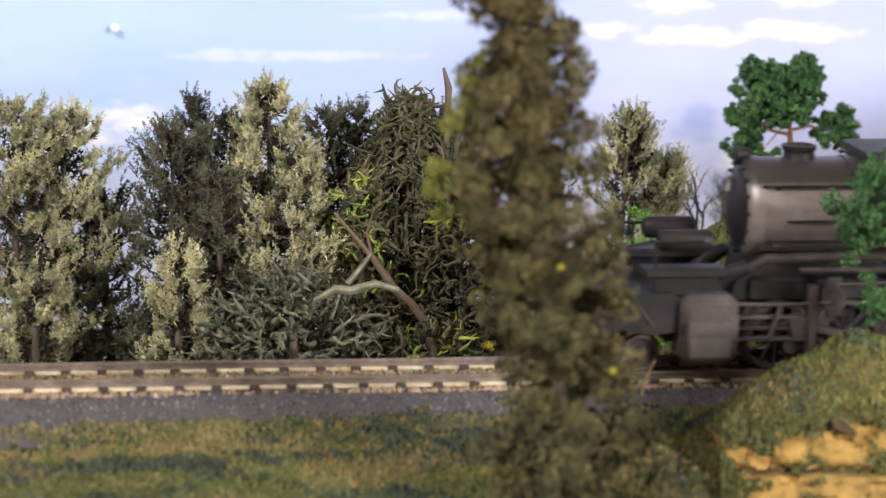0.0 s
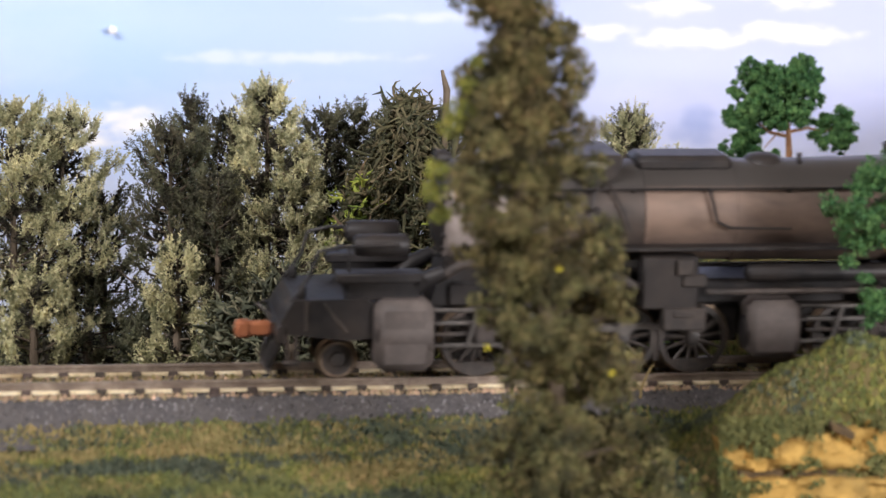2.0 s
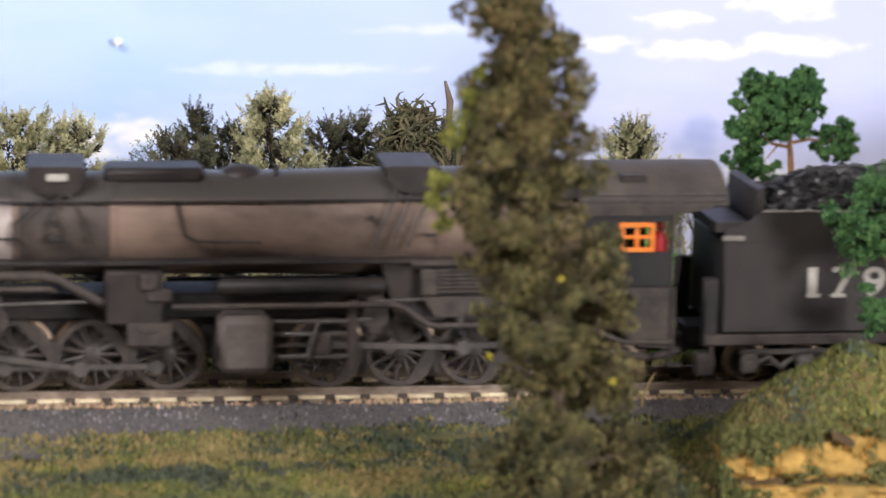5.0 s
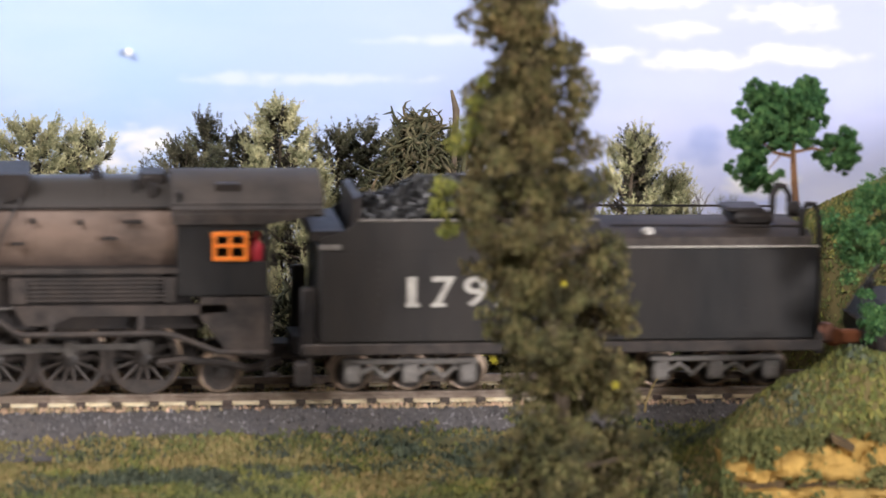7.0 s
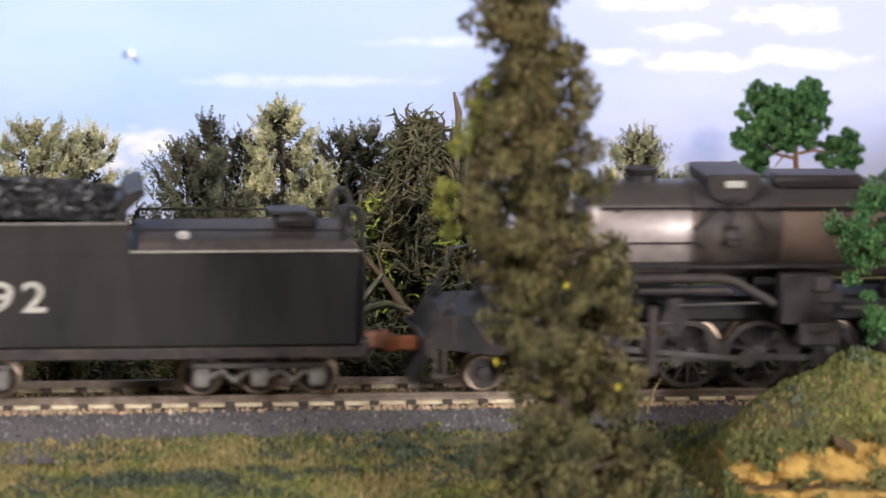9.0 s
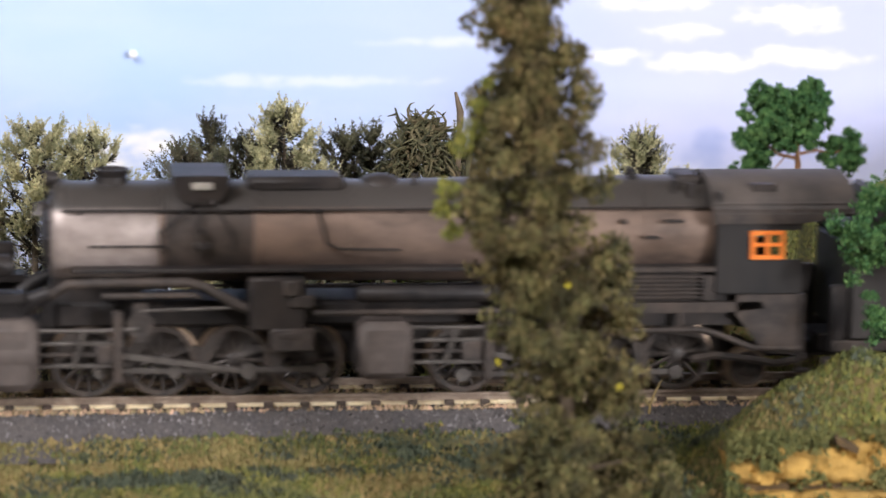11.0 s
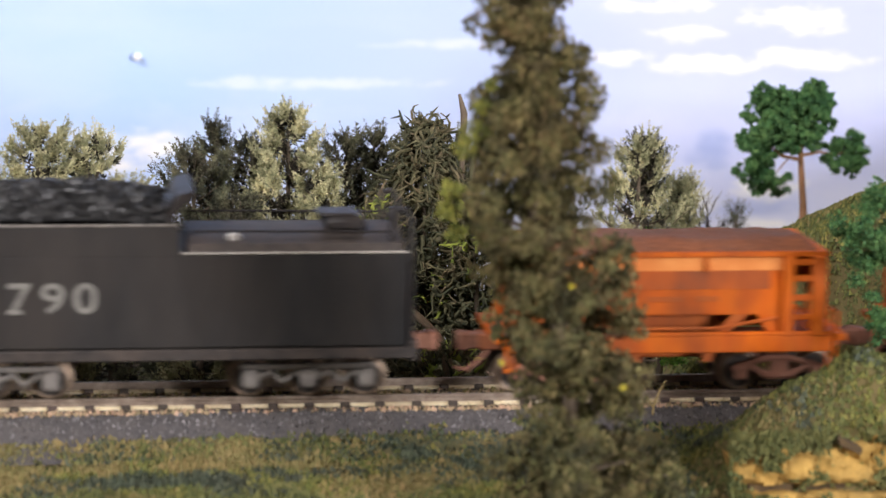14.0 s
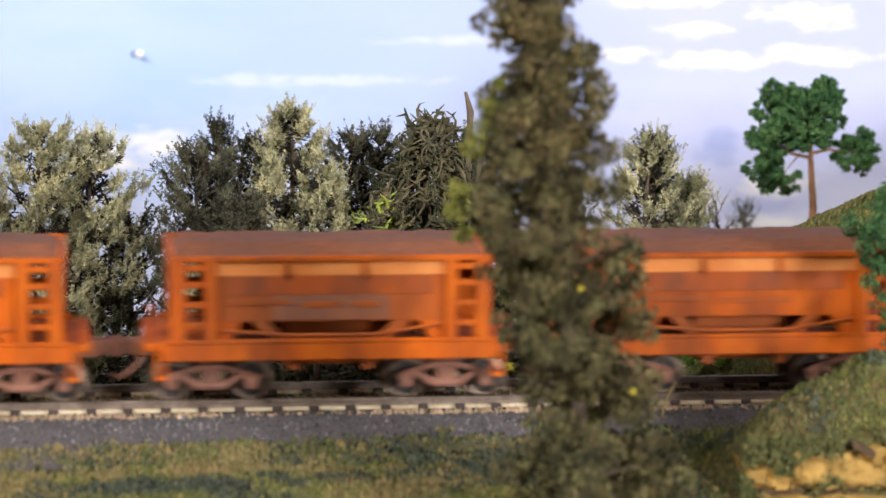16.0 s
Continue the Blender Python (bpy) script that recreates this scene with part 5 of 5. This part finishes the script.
def lichen(x, y, z, grow, rx, ry, rz, count, mat_, seed, label, length=9.0, r=0.65, droop=0.0, name="lichen_bush", extra=None):
    rnd = random.Random(seed)
    e = thing(name, label, "bush", "lichen bushes behind the track", at=(x, y, z), size=grow)
    s, t = Shape(), Shape()
    for k in range(count):
        a, h = rnd.uniform(0, 2 * math.pi), rnd.uniform(-0.1, 1)
        q = math.sqrt(max(1 - h * h, 0)) * rnd.uniform(0.55, 1.0)
        p = Vector((math.cos(a) * rx * q, math.sin(a) * ry * q, h * rz))
        d = (Vector((p.x / rx, p.y / ry, p.z / rz * 0.8 - droop)) + Vector((rnd.gauss(0, 0.5), rnd.gauss(0, 0.5), rnd.gauss(0, 0.5)))).normalized()
        tgt = t if (extra and rnd.random() < 0.2 and h > 0.4) else s
        path = curl(tgt, p, d, length * rnd.uniform(0.5, 1.3), r * rnd.uniform(0.7, 1.3), rnd, 1.25)
        for _ in range(2):
            b = Vector(path[rnd.randint(1, 4)])
            curl(tgt, b, (d + Vector((rnd.gauss(0, 0.8), rnd.gauss(0, 0.8), rnd.gauss(0, 0.8)))).normalized(), length * 0.45, r * 0.55, rnd, 1.4, 4)
    part("tangle", s, mat_, e, fix=False)
    if extra:
        part("fresh_tangle", t, extra, e, "brighter lichen tips", fix=False)
    part("stem", Shape().tube([(0, 0, -3), (1, 0, rz * 0.4), (-1, 1, rz * 0.8)], [1.6, 1.2, 0.4], 7), BARK, e)
    return e


def foam(v, f, c, r, count, size, rnd, flat=0.8, inner=0.55, outer=1.05):
    """A pad of small crumbs round c."""
    for _ in range(count):
        d = Vector((rnd.gauss(0, 1), rnd.gauss(0, 1), rnd.gauss(0, 1))).normalized()
        p = c + Vector((d.x, d.y, d.z * flat)) * r * rnd.uniform(inner, outer)
        n = len(v)
        q = [Vector((rnd.uniform(-1, 1), rnd.uniform(-1, 1), rnd.uniform(-1, 1))) * size * rnd.uniform(0.6, 1.3) for _ in range(4)]
        v += [tuple(p + a) for a in q]
        f += [(n, n + 1, n + 2), (n, n + 2, n + 3), (n, n + 3, n + 1), (n + 1, n + 3, n + 2)]


def column_tree():
    """The tall slim tree that stands before the track."""
    rnd = random.Random(21)
    e = thing("slim_tree", "tall slim olive brown foam foliage model tree", "tree", at=(24.3, 140, -24.6), size=1.235)
    axis = [(6.2, 0), (6, 11.7), (5.5, 18.8), (3.6, 27), (2, 33), (1.8, 38), (2, 43), (0.2, 52), (-2.6, 59), (-6.8, 66), (-6.6, 72.8), (-5.4, 78), (-5.5, 82.5), (-4, 87.3), (-5.6, 92), (-7.6, 98), (-8, 112)]
    wide = [20.5, 20.6, 19.4, 15.4, 12.6, 15.2, 17.4, 17.8, 15.6, 17.4, 13.2, 16.6, 13.8, 11.2, 11.6, 12.0, 8]
    part("trunk", Shape().tube([(5, 0, -3), (4, 0, 18), (0.3, 0, 40), (-7, 0, 70), (-7.5, 0, 108)], [2.0, 1.8, 1.5, 1.0, 0.3], 8), BARK, e)
    v, f, limbs = [], [], Shape()
    for k in range(560):
        h = rnd.uniform(0, 112)
        i = max(j for j in range(len(axis) - 1) if axis[j][1] <= h)
        u = (h - axis[i][1]) / (axis[i + 1][1] - axis[i][1])
        cx = axis[i][0] + (axis[i + 1][0] - axis[i][0]) * u
        R = wide[i] + (wide[i + 1] - wide[i]) * u
        a = rnd.uniform(0, 2 * math.pi)
        reach = R * (rnd.random() ** 0.45) * (0.88 + 0.5 * noise.noise((math.cos(a) * 1.3, math.sin(a) * 1.3, h * 0.13)))
        pr = rnd.uniform(1.6, 3.9)
        reach = max(reach - pr * 0.6, 0)
        c = Vector((cx + math.cos(a) * reach, math.sin(a) * reach * 0.9, h))
        if rnd.random() < 0.3:
            limbs.tube([(cx * 0.9, 0, h - 3), tuple(c)], [0.5, 0.2], 5)
        foam(v, f, c, pr, int(13 * pr * pr), 0.62, rnd)
    part("branchwork", limbs, BARK, e)
    part("foliage", Shape().add(v, f), FOAM, e, fix=False)
    v, f = [], []
    for x, h, r in ((-16.5, 80, 2.8), (-18, 77, 2.4), (-15, 84, 1.9), (-20.5, 69.5, 2.4), (-21, 66, 2.3), (-19.5, 62, 1.9), (-14, 88, 1.3)):
        foam(v, f, Vector((x, -3, h)), r, int(60 * r), 0.55, rnd)
    part("leaf_spray", Shape().add(v, f), SPRAY, e, "yellow-green leaf spray", fix=False)
    for x, y, h in ((-0.8, -13.5, 54.4), (8.6, -14, 36.5), (-12, -9, 40)):
        v, f = [], []
        foam(v, f, Vector((x, y, h)), 0.55, 30, 0.28, rnd)
        part("yellow_blossom", Shape().add(v, f), YELLOW, e, "yellow flock spot", fix=False)


def leaf_tree(x, y, z, grow, pads, trunk, mat_, name, label, seed, size=0.55, density=26, bark=None):
    rnd = random.Random(seed)
    e = thing(name, label, "tree", at=(x, y, z), size=grow)
    t = Shape()
    for path, r0, r1 in trunk:
        t.tube(path, [r0 + (r1 - r0) * i / (len(path) - 1) for i in range(len(path))], 8)
    part("trunk", t, bark or REDBARK, e)
    v, f = [], []
    for px_, py, pz, r in pads:
        for _ in range(11):
            c = Vector((px_ + rnd.gauss(0, 0.58) * r, py + rnd.gauss(0, 0.55) * r, pz + rnd.gauss(0, 0.52) * r))
            foam(v, f, c, r * rnd.uniform(0.35, 0.62), int(density * r), size, rnd, 0.8, 0.25, 1.2)
    part("leafage", Shape().add(v, f), mat_, e, fix=False)


def rock_block(parent, x0, x1, y, depth, z0, z1, seed, mat_, name="rock", rough=1.7):
    """A rough broken block whose front stands at y."""
    nx, nz = max(int((x1 - x0) / 0.9), 4), max(int((z1 - z0) / 0.8), 4)
    v, f = [], []
    for j in range(nz + 1):
        for i in range(nx + 1):
            x, u = x0 + (x1 - x0) * i / nx, j / nz
            ragged = rough * (1.1 * noise.noise((x * 0.17, seed, 4)) + 0.6 * noise.noise((x * 0.6, seed, 8)))
            z = z0 + (z1 - z0) * u + ragged * (u - 0.25)
            edge = 0.35 if i in (0, nx) or j in (0, nz) else 0.0
            facet = noise.cell((x * 0.16 + seed, z * 0.3, seed))
            d = rough * (1.5 * noise.noise((x * 0.13, z * 0.2, seed)) + 0.8 * noise.noise((x * 0.5, z * 0.7, seed + 9)) + 0.35 * noise.noise((x * 1.5, z * 1.7, seed)) + 0.7 * facet)
            v.append((x + 0.5 * noise.noise((z * 0.5, seed, 1)), y + d + edge, z))
    n = len(v)
    v += [(a, b + depth, c) for a, b, c in v]
    w = nx + 1
    for j in range(nz):
        for i in range(nx):
            q = (j * w + i, j * w + i + 1, (j + 1) * w + i + 1, (j + 1) * w + i)
            f += [q, tuple(n + a for a in q[::-1])]
    rim = [i for i in range(nx)] + [j * w + nx for j in range(nz)] + [nz * w + i for i in range(nx, 0, -1)] + [j * w for j in range(nz, 0, -1)]
    for k in range(len(rim)):
        a, b = rim[k], rim[(k + 1) % len(rim)]
        f.append((a, b, b + n, a + n))
    return part(name, Shape().add(v, f), mat_, parent)


def rocks():
    e = thing("rock_ledge", "layered ochre rock ledge in the grassy bank", "rock", at=(-4, -21.3, -3.5), size=1.133)
    rock_block(e, 64.5, 76, 159.9, 8, -7.6, -2.4, 1, OCHRE, rough=1.5)
    rock_block(e, 74.5, 96, 159.6, 8, -7.6, 0.4, 2, OCHRE, rough=1.6)
    rock_block(e, 94, 135, 160.2, 8, -7.8, 1.8, 7, OCHRE, rough=1.6)
    rock_block(e, 66, 88, 157.8, 9, -16, -8.9, 4, OCHRE, rough=1.4)
    rock_block(e, 86, 135, 158.0, 9, -16, -9.2, 8, OCHRE, rough=1.4)
    part("rock_joint", Shape().box(68, 134, 160.6, 166, -9.4, -7.4, 0.2), CRACK, e, "dark joint between the layers")
    # a solid dark wedge that colours in the shade of a small hole
    part("hole_shade", Shape().prism([(85.6, 2.9), (86.4, 1.2), (90.6, -0.8), (90.9, 0.6)], 157.2, 166), CRACK, e, "small dark wedge painting a hole's shade")
    e = thing("rock_cutting", "layered ochre and grey rock face beside the track", "rock", at=(8.4, 46.7, 0.9), size=0.823)
    rnd = random.Random(5)
    z = -10.0
    for row in range(9):
        h = rnd.uniform(3.8, 5.6)
        x = 91.5 + rnd.uniform(0, 2) + row * 0.5
        while x < 250:
            w = rnd.uniform(9, 20)
            top = 23 + 0.42 * (x + w / 2 - 91)
            if z + h < top + 3 and rnd.random() < 0.3:
                rock_block(e, x, x + w, 260 + row * 1.7 + rnd.uniform(-1.5, 3.5), 12, z, z + h - 0.3, rnd.uniform(0, 99), OCHRE if x > 128 else MOSSY, rough=1.9)
            x += w + 0.3
        z += h


LOGBARK = material("brown_branch_bark", (0.11, 0.078, 0.05), (0.21, 0.145, 0.09), 350, 0.9, 0.0, 0.8, (0.09, 0.075, 0.045), 120, 0.5, bump_mm=0.5)
# near-black needles that put the crowns' inner shade into colour
NEEDLESHADE = material("painted_shade_needles", (0.022, 0.024, 0.018), (0.06, 0.055, 0.035), 140, 0.9, 0.0, 0.0, (0.07, 0.05, 0.03), 60, 0.4, island=0.3)
SPRAY = material("yellow_green_spray", (0.15, 0.17, 0.03), (0.24, 0.26, 0.05), 160, 0.9, 0.0, 0.2, island=0.4)
MOSSY = material("mossy_grey_rock", (0.10, 0.10, 0.06), (0.20, 0.185, 0.10), 240, 0.9, 0.0, 0.6, (0.085, 0.10, 0.035), 60, 0.7, bump_mm=0.7)


def plants():
    rocks()
    pale, dark = "pale grey-green bristly pine tree", "dark green bristly pine tree"
    pine(-90.5, 295, -17.3, 92, 0.768, 31, NEEDLE, 1, pale, 0.0, 3600, slim=0.6)
    pine(-77.5, 306, -17.5, 89, 0.753, 25, NEEDLE, 2, pale, 0.3, 2400, slim=0.55)
    pine(-66.5, 313, -17.7, 60, 0.745, 15, NEEDLEDARK, 26, dark, 0.15, 620, slim=0.45)
    pine(-71, 300, -17.4, 33, 0.76, 15, NEEDLEDARK, 27, dark, 0.0, 900, slim=0.4)
    pine(-113.3, 290, -17.1, 90, 0.776, 27, NEEDLE, 12, pale, 0.0, 2600, slim=0.6)
    pine(-106.2, 266, -15.4, 50, 0.816, 20, NEEDLE, 14, pale, 0.0, 1900, slim=0.5)
    pine(-85.2, 260, -13.8, 32, 0.827, 12, NEEDLE, 15, pale, 0.0, 900, slim=0.5)
    pine(-49, 297, -17.3, 84, 0.765, 19, NEEDLEDARK, 3, dark, 0.36, 1700, slim=0.5)
    pine(-42.5, 316, -17.9, 95, 0.739, 10, NEEDLEDARK, 4, dark, 0.3, 1200, slim=0.7)
    pine(-32.8, 308, -17.6, 88, 0.750, 16, NEEDLEDARK, 13, dark, 0.2, 1700, slim=0.5)
    pine(-23.7, 292, -17.3, 99, 0.773, 29, NEEDLE, 5, pale, 0.12, 3600, slim=0.75)
    pine(-37.1, 284, -17.1, 68, 0.785, 16, NEEDLEDARK, 16, dark, 0.0, 2000, slim=0.5)
    pine(-17.3, 284, -17.2, 74, 0.785, 17, NEEDLE, 17, pale, 0.1, 1900, slim=0.5)
    pine(-6.6, 306, -17.6, 90, 0.753, 15, NEEDLEDARK, 6, dark, 0.15, 1700, slim=0.5)
    pine(1.8, 312, -17.8, 90, 0.745, 14, NEEDLEDARK, 7, dark, 0.15, 1600, slim=0.5)
    pine(-53.2, 280, -15.5, 26, 0.792, 11, NEEDLEDARK, 18, dark, 0.0, 1200, slim=0.5)
    pine(-48.7, 266, -13.8, 40, 0.816, 10, NEEDLE, 19, pale, 0.0, 900, slim=0.6)
    pine(15.8, 322, -18.2, 90, 0.732, 20, NEEDLEDARK, 24, dark, 0.0, 2400, slim=0.4)
    pine(28.2, 320, -18.1, 88, 0.734, 19, NEEDLEDARK, 25, dark, 0.0, 2200, slim=0.4)
    pine(73, 300, -17.5, 89, 0.761, 33, NEEDLE, 8, "pale green bristly pine with an open crown", 0.1, 1900, skew=3, slim=1.0)
    pine(77.4, 306, -17.7, 88, 0.753, 12, NEEDLEDARK, 23, dark, 0.7, 700, skew=1)
    pine(80, 314, -18, 72, 0.742, 13, NEEDLE, 9, pale, 0.62, 800, skew=16)
    pine(48.1, 308, -17.7, 78, 0.750, 24, NEEDLEDARK, 10, dark, 0.0, 2200, slim=0.6)
    pine(126.1, 392, -5.1, 30, 0.663, 5, NEEDLEDARK, 11, "small dark conifer on the far slope", 0.3, 260, 1.7)
    lichen(13.8, 293, -15.8, 0.771, 20, 15, 92, 1250, OLIVE, 31, "tall tangled dark olive lichen bush", 12, 0.8, 1.1, "tall_lichen")
    lichen(-0.2, 282, -15.6, 0.788, 13, 10, 62, 420, OLIVE, 32, "brown-green tangled lichen bush", 10, 0.8, 0.1, extra=LIME)
    lichen(27, 284, -15.6, 0.785, 15, 12, 58, 420, OLIVE, 33, "dark olive tangled lichen bush", 10, 0.8, 0.3, extra=LIME)
    lichen(-20.5, 258, -13.9, 0.831, 29, 9, 31, 330, SAGE, 34, "low grey-green curled lichen bush by the track", 11, 0.95)
    lichen(16.1, 256, -14, 0.835, 16, 8, 16, 120, OLIVE, 35, "low olive curled lichen bush by the track", 8, 0.7, extra=LIME)
    lichen(-104.3, 256, -12.2, 0.835, 24, 8, 13, 140, SAGE, 36, "low pale lichen along the track", 7, 0.6)
    rnd = random.Random(77)
    log = thing("fallen_branch", "bare brown branch leaning among the bushes", "branch", at=(8.6, 48, 0.8), size=0.819)
    part("branch", Shape().tube([(10.5, 262, -14), (9.2, 264, -3), (3.4, 265, 4.5), (-2, 266, 9), (-9, 268, 19), (-21, 270, 33)], [1.6, 1.7, 1.3, 1.4, 1.0, 0.4], 9), LOGBARK, log)
    part("side_branch", Shape().tube([(-9, 268, 19), (-11, 267, 27), (-9, 268, 33)], [0.6, 0.45, 0.2], 7), LOGBARK, log)
    log = thing("cut_branch", "pale sage green forked branch lying on the bush", "branch", at=(6.6, 36.8, 1.2), size=0.852)
    part("branch", Shape().tube([(-26, 250, 9), (-20, 249, 12.5), (-15, 249, 12), (-8, 248, 14.2), (-1, 247, 12.4)], [0.8, 1.4, 1.5, 1.2, 0.8], 8).tube([(-16, 249, 14), (-11, 250, 20), (-9, 250, 23)], [1.2, 0.9, 0.6], 7), SAGE, log)
    log = thing("bare_sticks", "two bare grey twigs above the lichen", "twig", at=(22.5, 290, -0.2), size=0.779)
    part("twig", Shape().tube([(1, 0, 40), (1.4, 0, 66), (1.6, 0, 74), (-0.2, 0, 81)], [0.9, 1.0, 1.3, 0.5], 7), BARK, log)
    part("twig", Shape().tube([(4, 0, 50), (8, 0, 74), (10.5, 0, 83)], [1.0, 1.1, 0.5], 7), OLIVE, log)
    # dead twig tree and the spring green bush
    dead = thing("dead_tree", "bare dark dead twig tree", "tree", at=(102, 330, 6.1), size=0.727)
    t = Shape()

    def fork(p, d, n, r):
        q = p + d * n
        t.tube([tuple(p), tuple(p.lerp(q, 0.5) + Vector((rnd.gauss(0, 0.4), 0, 0))), tuple(q)], [r, r * 0.8, r * 0.55], 5)
        if r > 0.16:
            for _ in range(3):
                fork(p.lerp(q, rnd.uniform(0.45, 1)), (d + Vector((rnd.gauss(0, 0.5), rnd.gauss(0, 0.4), rnd.gauss(0.1, 0.25)))).normalized(), n * 0.62, r * 0.55)
    fork(Vector((0, 0, -4)), Vector((0.05, 0, 1)), 22, 0.75)
    fork(Vector((4, 2, -4)), Vector((0.0, 0, 1)), 17, 0.6)
    part("branchwork", t, TWIG, dead, fix=False)
    leaf_tree(73.3, 260, -9, 0.828, [(0, 0, 42, 4.5), (7, 0, 36, 4), (-4, 0, 34, 4), (9, 0, 26, 4), (1, -2, 26, 5), (8, 0, 16, 4), (-2, 0, 14, 5), (4, 0, 8, 5), (14, 0, 8, 4)],
              [([(0, 0, -3), (1, 0, 20), (0, 0, 40)], 1.2, 0.4), ([(1, 0, 14), (8, 0, 26)], 0.6, 0.3)], SPRING, "spring_bush", "bright spring green leafy bush behind the track", 41, 0.5, 20, BARK)
    fill = [(cx + i * 4.4 + rnd.uniform(-1.2, 1.2), rnd.uniform(-5, 5), cz + j * 4.4 + rnd.uniform(-1.2, 1.2), 3.7) for cx, cz, a, b in ((-19.9, 36.5, 8.5, 13), (-15.6, 53, 9.5, 10), (-5.4, 50.2, 11.5, 12.5), (4.4, 57, 7, 10), (19.3, 37, 6.5, 7), (-17, 25.3, 6.5, 4.6), (3.9, 42, 5, 5))
            for i in range(-3, 4) for j in range(-3, 4) if (i * 4.4 / a) ** 2 + (j * 4.4 / b) ** 2 < 1.0 and rnd.random() < 0.8]
    leaf_tree(137.8, 360, 10.4, 0.695, fill + [(-14, 0, 62, 2.6), (7, 0, 66, 2.6), (-27, 0, 44, 2.6), (-29, 0, 30, 2.2), (24, 0, 42, 2.4), (12, 2, 50, 2.6), (21, 0, 30, 2.4), (-10, 0, 20, 1.8)],
              [([(1, 0, -6), (1.5, 0, 12), (0, 0, 28), (-1, 0, 40), (0, 0, 54)], 2.0, 0.7), ([(0, 0, 34), (-9.3, 0, 36), (-16, 0, 42), (-22, 0, 46)], 0.9, 0.35), ([(-1, 0, 36), (7.9, 0, 37.7), (15.5, 0, 36.5), (20, 0, 38)], 0.8, 0.3), ([(-1, 0, 40), (5, 0, 50), (10, 0, 60)], 0.7, 0.3), ([(-6, 0, 35), (-11, 0, 29)], 0.4, 0.2)],
              GREENLEAF, "broadleaf_tree", "bright green model tree with clumped leaves and bare trunk", 42, 0.75, 24)
    grow = 1.07
    near_pads = [(-6, 0, 37, 4.5), (-1, 0, 39, 5), (-10, 0, 31, 4.5), (-5, 0, 30, 5.5), (2, 0, 33, 6), (-7, 0, 24, 4.2), (6, 0, 27, 5), (-6, 0, 13, 3.0), (-4.5, 0, 9.5, 2.6), (10, 0, 31, 7), (9, 0, 38, 6)]
    leaf_tree(116.2, 184, 9.2, 1.035, [tuple(q * grow for q in pad) for pad in near_pads],
              [([(0, 0, -8), (0.3, 0, 8), (-0.3, 0, 19), (0, 0, 38)], 1.2, 0.6), ([(0, 0, 19), (-6, 0, 28)], 0.5, 0.25)],
              GREENLEAF, "roadside_tree", "green model tree with red-brown trunk on the bank", 43, 0.55, 26)
    weed = thing("grass_stalk", "single dry grass stalk on the track shoulder", "grass", at=(58, 198, -5.5), size=0.982)
    part("stalk", Shape().tube([(0, 0, -1), (0.6, 0, 4), (2.2, 0, 8), (3.4, 0, 10)], [0.35, 0.3, 0.25, 0.1], 5).tube([(0.4, 0, 3), (-1.4, 0, 6)], [0.25, 0.1], 5), STRAW, weed)
    column_tree()


room()
backdrop()
ground()
train()
plants()
ground_cover()
track()
motions()
